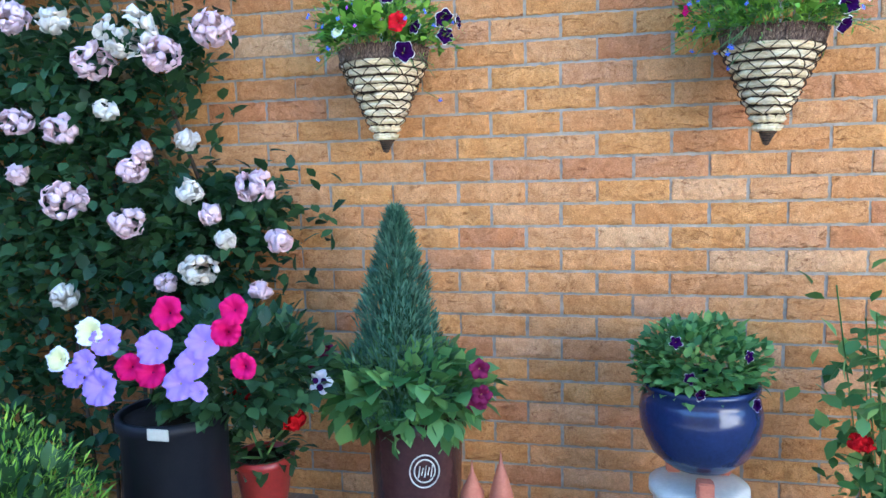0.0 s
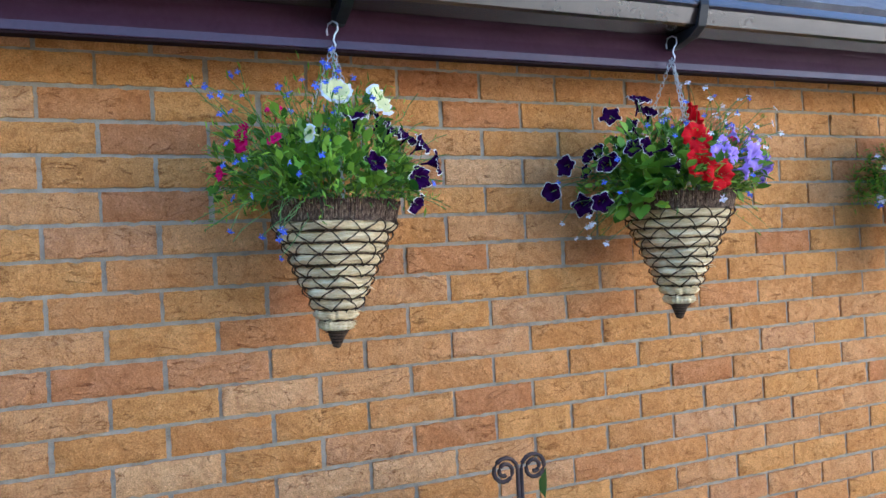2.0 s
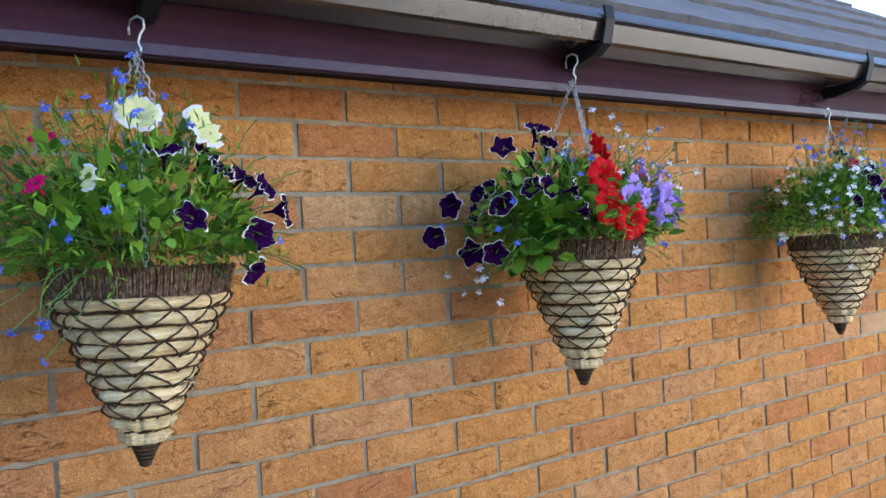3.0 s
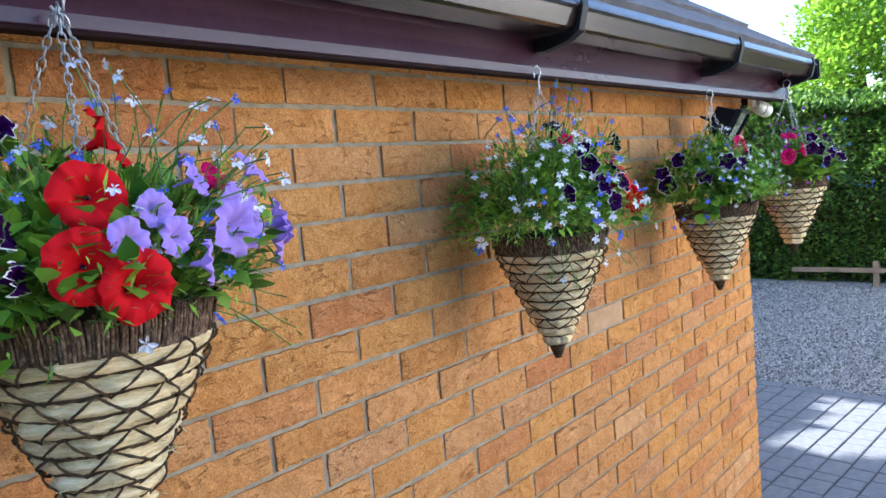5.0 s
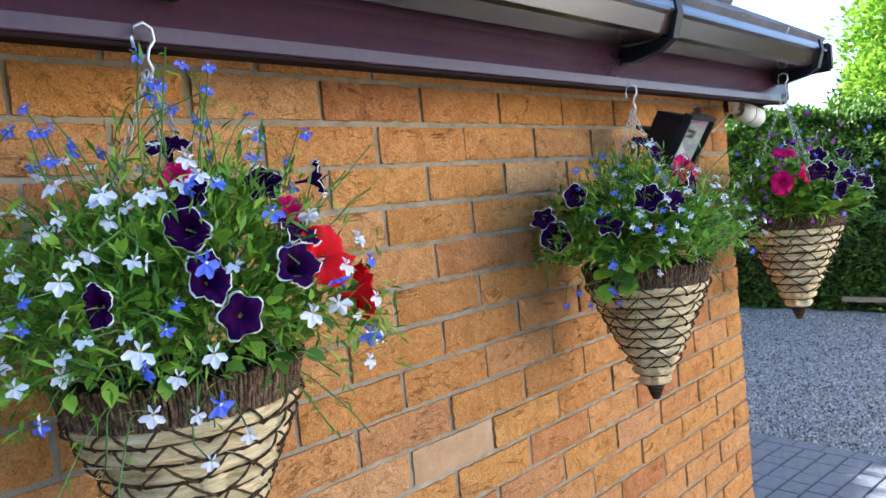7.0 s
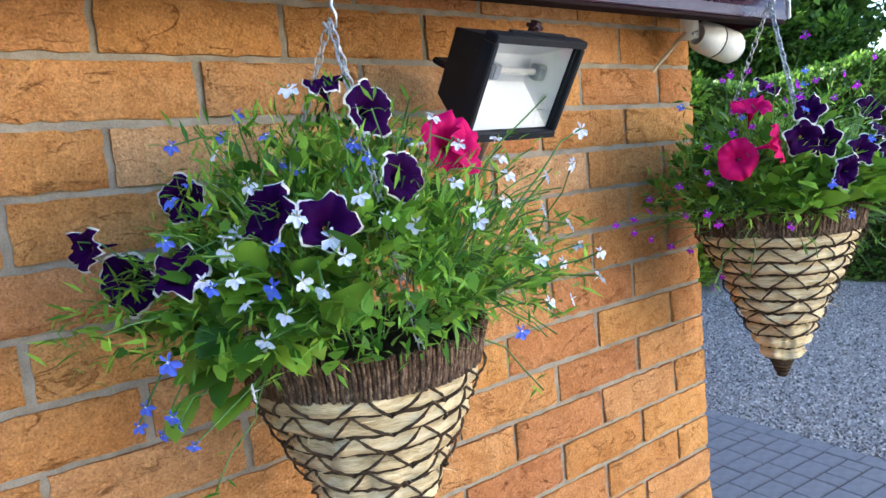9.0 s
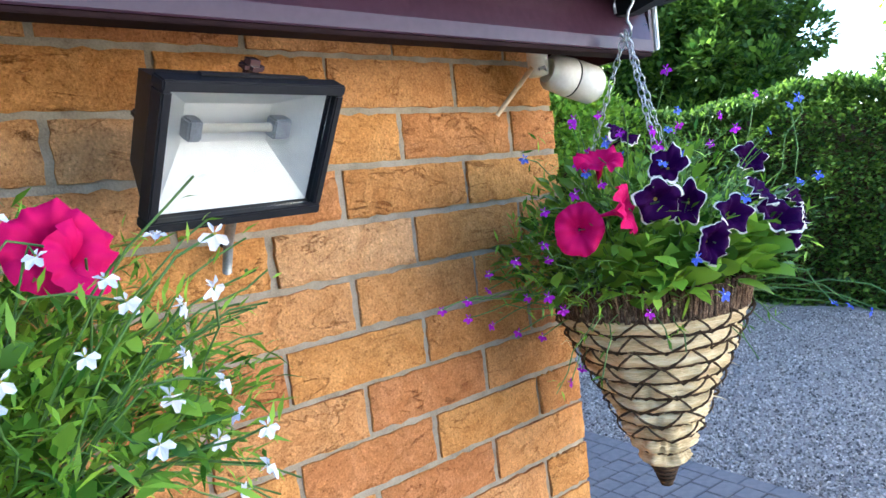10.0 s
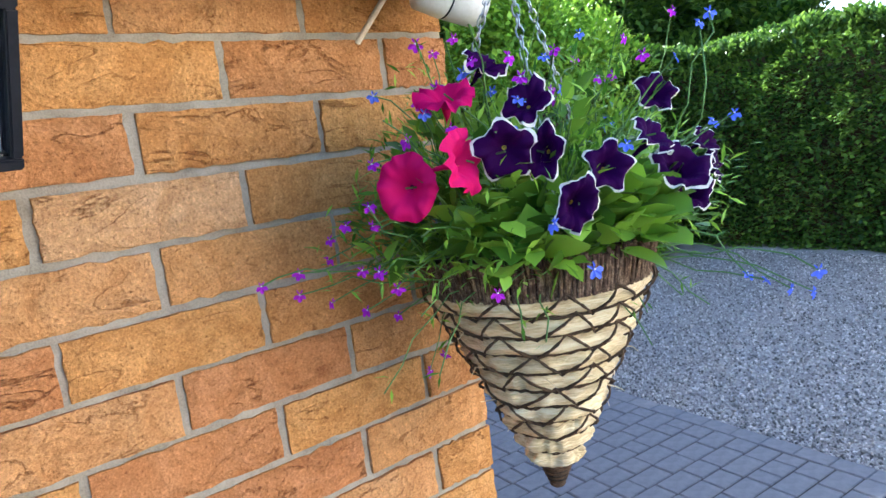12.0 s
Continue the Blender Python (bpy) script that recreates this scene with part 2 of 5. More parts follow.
PETAL = {
    "dark": petal_material("plum_petal", (0.022, 0.001, 0.038), 0.1, 0.04),
    "red": petal_material("red_petal", (0.66, 0.004, 0.010)),
    "magenta": petal_material("magenta_petal", (0.64, 0.003, 0.12)),
    "lavender": petal_material("lavender_petal", (0.44, 0.28, 0.76)),
    "cream": petal_material("cream_petal", (0.86, 0.82, 0.40)),
    "pink": petal_material("blush_petal", (0.90, 0.62, 0.60)),
    "peach": petal_material("peach_petal", (0.90, 0.76, 0.60)),
    "white": petal_material("white_petal", (0.84, 0.82, 0.90)),
    "blue": petal_material("blue_petal", (0.16, 0.22, 0.80)),
    "violet": petal_material("violet_petal", (0.48, 0.03, 0.60)),
    "maroon": petal_material("maroon_petal", (0.16, 0.01, 0.05)),
}
RIM = petal_material("cream_rim", (0.80, 0.74, 0.66))
THROAT = petal_material("throat", (0.10, 0.005, 0.06), 0.1)
EYE = petal_material("yellow_eye", (0.45, 0.34, 0.06))


# ---- mesh helpers ----
def part(name, bm, material, parent=None, label="", kind="", smooth=False):
    """Links a bmesh as one mesh object under a thing."""
    me = bpy.data.meshes.new(name)
    bm.to_mesh(me)
    bm.free()
    return linked(name, me, material, parent, label, kind, smooth)


def linked(name, me, material, parent=None, label="", kind="", smooth=False):
    mats = material if isinstance(material, (list, tuple)) else [material]
    if not me.materials:
        for m in mats:
            me.materials.append(m)
    if smooth:
        me.shade_smooth()
    ob = new(name, me)
    ob.parent = parent
    return tagged(ob, label, "", "", kind)


def thing(name, label, category, at=(0, 0, 0), group=""):
    ob = new(name)
    ob.location = at
    return tagged(ob, label, category, group)


def raw(name, verts, faces, material, parent=None, label="", kind="", smooth=False, slots=None):
    me = bpy.data.meshes.new(name)
    me.from_pydata(np.asarray(verts).tolist(), [], np.asarray(faces).tolist() if not isinstance(faces, list) else faces)
    if slots is not None:
        for m in material:
            me.materials.append(m)
        me.polygons.foreach_set("material_index", slots)
    me.update()
    return linked(name, me, material, parent, label, kind, smooth)


def box(bm, x0, x1, y0, y1, z0, z1, bevel=0.0):
    vs = bmesh.ops.create_cube(bm, size=1.0, matrix=Matrix.Translation(((x0 + x1) / 2, (y0 + y1) / 2, (z0 + z1) / 2)) @ Matrix.Diagonal((x1 - x0, y1 - y0, z1 - z0, 1)))["verts"]
    if bevel:
        es = list({e for v in vs for e in v.link_edges})
        bmesh.ops.bevel(bm, geom=es, offset=bevel, segments=2, affect="EDGES")
    return bm


def boxed(*args, **kw):
    return box(bmesh.new(), *args, **kw)


def tube(verts, faces, path, radius, sides=6, closed=False):
    """Adds a tube along a path to lists of vertices and faces; radius may be a list."""
    path = [Vector(p) for p in path]
    n, base = len(path), len(verts)
    for i, p in enumerate(path):
        a, b = path[(i - 1) % n if closed else max(i - 1, 0)], path[(i + 1) % n if closed else min(i + 1, n - 1)]
        d = (b - a).normalized()
        up = Vector((0, 0, 1)) if abs(d.z) < 0.9 else Vector((1, 0, 0))
        u = d.cross(up).normalized()
        v = u.cross(d)
        r = radius[i] if isinstance(radius, (list, tuple)) else radius
        for k in range(sides):
            w = 2 * math.pi * k / sides
            verts.append(tuple(p + u * (r * math.cos(w)) + v * (r * math.sin(w))))
    for i in range(n if closed else n - 1):
        j = (i + 1) % n
        for k in range(sides):
            l = (k + 1) % sides
            faces.append((base + i * sides + k, base + i * sides + l, base + j * sides + l, base + j * sides + k))
    if not closed:
        faces.append(tuple(base + k for k in range(sides)))
        faces.append(tuple(base + (n - 1) * sides + k for k in reversed(range(sides))))


def tubes(name, paths, radius, material, parent=None, label="", sides=6, closed=False, kind=""):
    v, f = [], []
    for p in paths:
        tube(v, f, p, radius, sides, closed)
    return raw(name, v, f, material, parent, label, kind, True)


def lathe(name, profile, material, parent=None, label="", n=40, lump=0.0, seed=0, centre=(0, 0)):
    """A turned shape from (radius, z) pairs."""
    r = np.random.RandomState(seed)
    v, f = [], []
    for rad, z in profile:
        for k in range(n):
            w = 2 * math.pi * k / n
            q = rad * (1 + lump * (noise.noise(Vector((math.cos(w) * 3, math.sin(w) * 3, z * 40 + seed))) if lump else 0))
            v.append((centre[0] + q * math.cos(w), centre[1] + q * math.sin(w), z))
    m = len(profile)
    for i in range(m - 1):
        for k in range(n):
            l = (k + 1) % n
            f.append((i * n + k, i * n + l, (i + 1) * n + l, (i + 1) * n + k))
    f.append(tuple(reversed(range(n))))
    f.append(tuple((m - 1) * n + k for k in range(n)))
    return raw(name, v, f, material, parent, label, "", True)


def bases(dirs, rs, spin=True):
    """Rotation matrices whose y axis is each direction, turned at random about it."""
    d = dirs / np.linalg.norm(dirs, axis=1, keepdims=True)
    t = rs.normal(size=d.shape)
    if not spin:
        t = np.tile((0.0, 0.0, 1.0), (len(d), 1)) + t * 0.35
    x = np.cross(d, t)
    x /= np.linalg.norm(x, axis=1, keepdims=True) + 1e-9
    z = np.cross(x, d)
    return np.stack([x, d, z], 2)


def scatter(tv, tf, places, turns, sizes):
    """Many copies of a small template joined: vertices and faces."""
    tv, tf = np.asarray(tv, float), np.asarray(tf)
    s = np.asarray(sizes).reshape(len(places), 1, -1)
    v = np.einsum("nij,nkj->nki", turns, tv[None] * s) + places[:, None]
    f = tf[None] + (np.arange(len(places)) * len(tv))[:, None, None]
    return v.reshape(-1, 3), f.reshape(-1, tf.shape[1])


OVAL_V = [(0, 0, 0), (-0.26, 0.3, 0.05), (0, 0.3, 0), (0.26, 0.3, 0.05), (-0.28, 0.62, 0.03), (0, 0.65, -0.03), (0.28, 0.62, 0.03), (0, 1, -0.12)]
OVAL_F = [(0, 2, 1), (0, 3, 2), (1, 2, 5), (1, 5, 4), (2, 3, 6), (2, 6, 5), (4, 5, 7), (5, 6, 7)]
ROUND_V = [(0, 0, 0), (-0.22, 0.12, 0.03), (0.22, 0.12, 0.03), (-0.38, 0.36, 0.06), (0, 0.36, -0.01), (0.38, 0.36, 0.06), (-0.38, 0.62, 0.04), (0, 0.62, -0.05), (0.38, 0.62, 0.04), (-0.23, 0.86, -0.03), (0.23, 0.86, -0.03), (0, 1, -0.13)]
ROUND_F = [(0, 4, 1), (0, 2, 4), (1, 4, 3), (2, 5, 4), (3, 4, 7), (3, 7, 6), (4, 5, 8), (4, 8, 7), (6, 7, 9), (7, 8, 10), (7, 11, 9), (7, 10, 11)]
BLADE_V = [(0, 0, 0), (-0.09, 0.45, 0.03), (0.09, 0.45, 0.03), (0, 1, -0.08)]
SPRAY_V = [(0, 0, 0), (-0.30, 0.55, 0.06), (0.30, 0.5, 0.06), (0.05, 1, -0.1)]
BLADE_F = [(0, 2, 1), (1, 2, 3)]


def foliage(name, places, dirs, sizes, material, parent, rs, tv=OVAL_V, tf=OVAL_F, label="", kind="stuff"):
    v, f = scatter(tv, tf, np.asarray(places), bases(np.asarray(dirs, float), rs, False), sizes)
    return raw(name, v, f, material, parent, label, kind, True)


# ---- blooms ----
def bloom_mesh(name, petal, edge, eye, star=0.16, seed=0, rim=0.12, funnel=0.55):
    """A trumpet bloom of radius 1 that opens along +y: lobed, ruffled and edged."""
    n, rings = 45, [0.02, 0.07, 0.25, 0.45, 0.65, 0.82, 1 - rim, 1.0]
    v, f, slots = [], [], []
    for i, ring in enumerate(rings):
        for k in range(n):
            w = 2 * math.pi * k / n
            q = ring if i != len(rings) - 2 else ring - 0.08 * abs(noise.noise(Vector((math.cos(w) * 5, math.sin(w) * 5, seed + 11))))
            lobe = 1 - star * (0.5 - 0.5 * math.cos(5 * w + math.pi)) * q ** 2 + 0.05 * q * noise.noise(Vector((math.cos(w) * 4, math.sin(w) * 4, seed)))
            ruffle = 0.10 * q ** 3 * math.sin(11 * w + seed) + 0.07 * q ** 4 * math.sin(17 * w + 2 * seed) + 0.30 * q ** 2 * noise.noise(Vector((math.cos(w) * 2, math.sin(w) * 2, seed + 5)))
            depth = -funnel * (1 - min(1, q * 1.6)) ** 1.2 - 0.22 * max(0, q - 0.6) ** 2 * 3 + ruffle
            v.append((q * lobe * math.cos(w), depth, q * lobe * math.sin(w)))
    for i in range(len(rings) - 1):
        for k in range(n):
            l = (k + 1) % n
            f.append((i * n + k, (i + 1) * n + k, (i + 1) * n + l, i * n + l))
            slots.append(2 if i == 0 else 1 if i == len(rings) - 2 else 0)
    # tube behind the trumpet
    b = len(v)
    for rad, dep in ((0.16, -0.45), (0.09, -0.8), (0.05, -1.35)):
        for k in range(9):
            w = 2 * math.pi * k / 9
            v.append((rad * math.cos(w), dep, rad * math.sin(w)))
    for i in range(2):
        for k in range(9):
            l = (k + 1) % 9
            f.append((b + i * 9 + k, b + i * 9 + l, b + (i + 1) * 9 + l, b + (i + 1) * 9 + k))
            slots.append(0)
    me = bpy.data.meshes.new(name)
    me.from_pydata(v, [], f)
    for m in (petal, edge, eye):
        me.materials.append(m)
    me.polygons.foreach_set("material_index", slots)
    me.shade_smooth()
    return me


def small_bloom_mesh(name, petal, eye):
    """A lobelia bloom of radius 1: three broad lower petals, two thin upper ones."""
    v, f, slots = [(0, -0.1, 0)], [], []
    for w, ln, wd in ((-90, 1.0, 0.34), (-35, 0.9, 0.3), (-145, 0.9, 0.3), (60, 0.7, 0.12), (120, 0.7, 0.12)):
        a = radians(w)
        d, s = Vector((math.cos(a), 0, math.sin(a))), Vector((-math.sin(a), 0, math.cos(a)))
        b = len(v)
        v += [tuple(d * ln * 0.55 - s * wd + Vector((0, 0.12, 0))), tuple(d * ln + Vector((0, -0.08, 0)) - s * wd * 0.4), tuple(d * ln + Vector((0, -0.08, 0)) + s * wd * 0.4), tuple(d * ln * 0.55 + s * wd + Vector((0, 0.12, 0)))]
        f += [(0, b, b + 1, b + 2), (0, b + 2, b + 3)]
        slots += [0, 0]
    b = len(v)
    v += [(0.12, 0.12, 0), (0, 0.12, 0.12), (-0.12, 0.12, 0), (0, 0.12, -0.12), (0, -0.7, 0.05)]
    f += [(b, b + 1, b + 2, b + 3), (b, b + 4, b + 1), (b + 2, b + 4, b + 3)]
    slots += [1, 0, 0]
    me = bpy.data.meshes.new(name)
    me.from_pydata(v, [], f)
    me.materials.append(petal), me.materials.append(eye)
    me.polygons.foreach_set("material_index", slots)
    return me


WHITE = PETAL["white"]
BLOOM = {
    "dark": [bloom_mesh("plum_bloom", PETAL["dark"], RIM, EYE, star, s, 0.070, fun) for s, star, fun in ((1, 0.28, 0.55), (2, 0.20, 0.7), (3, 0.36, 0.5), (4, 0.16, 0.9), (21, 0.25, 1.0), (22, 0.33, 0.75))],
    "red": [bloom_mesh("red_bloom", PETAL["red"], PETAL["red"], THROAT, 0.06, s) for s in (4, 5)],
    "magenta": [bloom_mesh("magenta_bloom", PETAL["magenta"], PETAL["magenta"], THROAT, 0.07, s, 0.12, fun) for s, fun in ((6, 0.55), (7, 0.85), (23, 0.7))],
    "lavender": [bloom_mesh("lavender_bloom", PETAL["lavender"], PETAL["lavender"], EYE, 0.08, s) for s in (8, 9)],
    "cream": [bloom_mesh("cream_bloom", PETAL["cream"], WHITE, EYE, 0.08, s, 0.16) for s in (10, 11)],
    "maroon": [bloom_mesh("maroon_bloom", PETAL["maroon"], PETAL["maroon"], EYE, 0.2, 12)],
    "white": [small_bloom_mesh("white_lobelia", PETAL["white"], EYE)],
    "blue": [small_bloom_mesh("blue_lobelia", PETAL["blue"], WHITE)],
    "violet": [small_bloom_mesh("violet_lobelia", PETAL["violet"], WHITE)],
}
BIG = ("dark", "red", "magenta", "lavender", "cream", "maroon")
BLOOM_LABEL = {"dark": "plum-purple petunia bloom with a thin white edge", "red": "scarlet petunia bloom", "magenta": "magenta petunia bloom with a dark throat",
               "lavender": "pale lavender petunia bloom", "cream": "cream petunia bloom with a yellow throat", "maroon": "maroon pansy bloom",
               "white": "tiny white lobelia bloom", "blue": "tiny blue lobelia bloom", "violet": "tiny violet lobelia bloom with a white eye"}


def bloom(kind, at, facing, size, parent, rs):
    me = BLOOM[kind][rs.randint(len(BLOOM[kind]))]
    ob = new("petunia_bloom" if kind in BIG else "lobelia_bloom", me)
    q = Vector(facing).to_track_quat("Y", "Z") @ Euler((0, rs.uniform(-0.5, 0.5) if kind not in BIG else rs.uniform(0, 6), 0)).to_quaternion()
    narrow = rs.uniform(0.62, 1.0) if kind == "dark" else rs.uniform(0.88, 1.0)
    ob.matrix_basis = Matrix.LocRotScale(at, q, (size, size * rs.uniform(0.85, 1.0), size * narrow))
    ob.parent = parent
    return tagged(ob, BLOOM_LABEL[kind])


# ---- ground ----
raw("ground", [(-60, -60, -0.02), (90, -60, -0.02), (90, 60, -0.02), (-60, 60, -0.02)], [(0, 1, 2, 3)], GRAVEL, None, "grey gravel drive, level and dry", "structure")
PAVE_TURN = pose(7.42, 1.2, 0, 0, 0, -5)
bm = bmesh.new()
box(bm, -14, 0.0, -5.2, 3.4, -0.12, -0.008)
bmesh.ops.transform(bm, matrix=PAVE_TURN, verts=bm.verts)
pavement = part("pavement", bm, GRIT, None, "block-paved patio beside the gravel drive", "structure")

# ---- wall, with its recessed mortar ----
XC, XL, DEEP = 4.05, -3.6, 4.8
wall = part("wall_south", boxed(XL, XC - 0.006, 0.0075, 0.22, 0.0, 2.46), MORTAR, None, "orange-tan rough-faced brick garage wall with grey mortar", "structure")
part("wall_east", boxed(XC - 0.214, XC, 0.23, DEEP, 0.0, 2.46), BRICK, None, "brick side wall of the garage", "structure")
part("wall_north", boxed(XL, XC, DEEP + 0.01, DEEP + 0.2, 0.0, 2.46), BRICK, None, "brick back wall of the garage", "structure")

# ---- eaves ----
SOFFIT = 2.36
part("soffit", boxed(XL, 4.084, -0.150, 0.20, SOFFIT, SOFFIT + 0.012), UNDER, None, "brown boarded soffit under the eaves, coloured dark for shade", "structure")
fascia = thing("fascia", "dark brown plastic fascia board along the eaves", "fascia")
v, f = [], []
prof = [(-0.150, 2.318), (-0.1762, 2.316), (-0.1775, 2.3178), (-0.1768, 2.335), (-0.171, 2.362), (-0.1665, 2.392), (-0.1655, 2.47), (-0.150, 2.47)]
for x in (XL, 4.083):
    v += [(x, y, z) for y, z in prof]
n = len(prof)
f = [(k, (k + 1) % n, n + (k + 1) % n, n + k) for k in range(n)] + [tuple(range(n))[::-1], tuple(range(n, 2 * n))]
raw("board", v, f, PVC, fascia)
# extra strip, its near-black colour stands for shade below the board
part("underside_shade_strip", boxed(XL, 4.082, -0.1755, -0.1485, 2.3105, 2.3155, bevel=0.001), UNDER, fascia, "added strip coloured as the shade under the fascia")
part("end_board", boxed(4.0845, 4.098, -0.172, 0.2, 2.318, 2.47, bevel=0.002), PVC, fascia)
part("end_trim", boxed(4.0985, 4.108, -0.176, -0.145, 2.322, 2.47, bevel=0.002), CAPGREY, fascia, "pale end trim")

gutter = thing("gutter", "dark brown square-section plastic gutter under grey roof tiles", "gutter")
G = [(-0.178, 2.462), (-0.178, 2.408), (-0.186, 2.400), (-0.266, 2.398), (-0.277, 2.402), (-0.291, 2.436), (-0.299, 2.442), (-0.298, 2.448), (-0.286, 2.467), (-0.278, 2.466),
     (-0.286, 2.440), (-0.273, 2.407), (-0.190, 2.406), (-0.184, 2.412), (-0.184, 2.462)]
v = [(x, y, z) for x in (XL, 4.10) for y, z in G]
n = len(G)
f = [(k, n + k, n + (k + 1) % n, (k + 1) % n) for k in range(n)]
raw("channel", v, f, GUTTER, gutter)
bm = boxed(4.085, 4.115, -0.303, -0.1745, 2.388, 2.470, bevel=0.006)
part("stop_end", bm, BLACK, gutter, "black stop end")
BASKETS = {"A": -0.855, "B": 0.225, "C": 1.104, "D": 2.112, "E": 3.104, "F": 3.972}
for bx in (*(x + 0.04 for x in BASKETS.values()), -1.8, -2.7):
    arm = [(-0.1725, 2.397), (-0.1725, 2.366), (-0.200, 2.364), (-0.262, 2.376), (-0.292, 2.393), (-0.306, 2.441), (-0.302, 2.470), (-0.296, 2.470), (-0.3005, 2.442), (-0.281, 2.397)]
    m = len(arm)
    v = [(x, y, z) for x in (bx - 0.012, bx + 0.012) for y, z in arm]
    f = [(k, (k + 1) % m, m + (k + 1) % m, m + k) for k in range(m)] + [tuple(range(m))[::-1], tuple(range(m, 2 * m))]
    raw("bracket", v, f, BLACK, gutter, "black gutter bracket")

# roof tiles: courses that overlap up the slope
roof = tagged(new("roof"), "pitched roof of grey interlocking concrete tiles", "", "", "structure")
SLOPE = 0.70
RIDGE = 2.5
TILE_V, TILE_F = [], []
for w in (0, 1):
    for k in range(7):
        x = k / 6 * 0.298
        TILE_V.append((x, 0.0 if not w else 0.40, 0.016 + (0.003 if k in (0, 6) else 0.0)))
for k in range(7):
    TILE_V.append((k / 6 * 0.298, 0.0, -0.006))
TILE_F = [(k, k + 1, 7 + k + 1, 7 + k) for k in range(6)] + [(14 + k, 14 + k + 1, k + 1, k) for k in range(6)]
tile_me = bpy.data.meshes.new("roof_tile")
tile_me.from_pydata(TILE_V, [], TILE_F)
tile_me.materials.append(TILE)
ang = math.atan(SLOPE)
bm = bmesh.new()
for y0, z0, y1, z1 in ((-0.24, 2.475, RIDGE, 2.475 + SLOPE * (RIDGE + 0.24)), (RIDGE, 2.475 + SLOPE * (RIDGE + 0.24), DEEP + 0.4, 2.475)):
    vs = [bm.verts.new(p) for p in ((XL, y0, z0), (4.13, y0, z0), (4.13, y1, z1), (XL, y1, z1))]
    bm.faces.new(vs)
bmesh.ops.solidify(bm, geom=bm.faces[:], thickness=0.03)
part("roof_deck", bm, TILE, roof)
bm = bmesh.new()
tri = [bm.verts.new(p) for p in ((4.04, 0.0, 2.46), (4.04, DEEP, 2.46), (4.04, RIDGE, 2.46 + SLOPE * RIDGE))]
bm.faces.new(tri)
bmesh.ops.solidify(bm, geom=bm.faces[:], thickness=0.1)
part("gable", bm, BRICK, roof)

# ---- far side: hedge, trees and kerb ----
rs = np.random.RandomState(3)


def hedge(name, label, x0, x1, y0, y1, top, count, material, size, seed, category="hedge"):
    """A clipped hedge: a body coloured dark for inner shade, with leaf sprays on all its seen sides."""
    r = np.random.RandomState(seed)
    t = thing(name, label, category, ((x0 + x1) / 2, (y0 + y1) / 2, 0))
    cx, cy = (x0 + x1) / 2, (y0 + y1) / 2
    # solid dark box stands for the shaded depth behind the leaves
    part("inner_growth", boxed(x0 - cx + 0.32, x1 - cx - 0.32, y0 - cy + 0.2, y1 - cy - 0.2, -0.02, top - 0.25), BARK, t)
    w, d = x1 - x0, y1 - y0
    faces = [(d * top, 0), (d * w, 1), (w * top, 2), (w * top, 3)]
    tot = sum(a for a, _ in faces)
    P, D = [], []
    for area, k in faces:
        m = int(count * area / tot)
        a, b = r.rand(m), r.rand(m)
        if k == 0:
            s = np.maximum(0, b - 0.80) / 0.20
            p, dd = np.stack([-w / 2 + 0.28 * s ** 2, (a - 0.5) * d, b * top], 1), np.stack([s * 0.5 - 1, s * 0, 0.25 + s], 1)
        elif k == 1:
            p, dd = np.stack([(a - 0.5) * w, (b - 0.5) * d, np.full(m, top)], 1), np.array([0, 0, 1.0])
        else:
            s = -1 if k == 2 else 1
            p, dd = np.stack([(a - 0.5) * w, np.full(m, s * d / 2), b * top], 1), np.array([0, s, 0.25])
        q = np.array([noise.noise(Vector(x * 1.1 + seed)) + 0.5 * noise.noise(Vector(x * 3.1)) for x in p])
        p = p + dd * (q * 0.28 + r.rand(m) * -0.12)[:, None]
        P.append(p), D.append(np.broadcast_to(dd, (m, 3)) + r.normal(size=(m, 3)) * 0.55)
    P, D = np.concatenate(P), np.concatenate(D)
    foliage("leaves", P, D, size * r.uniform(0.6, 1.3, len(P)), material, t, r, SPRAY_V, BLADE_F)
    return t


hedge("boundary_hedge", "tall clipped green conifer hedge beyond the gravel", 13.0, 14.4, -4.5, 11.0, 2.90, 160000, HEDGE, 0.085, 1)


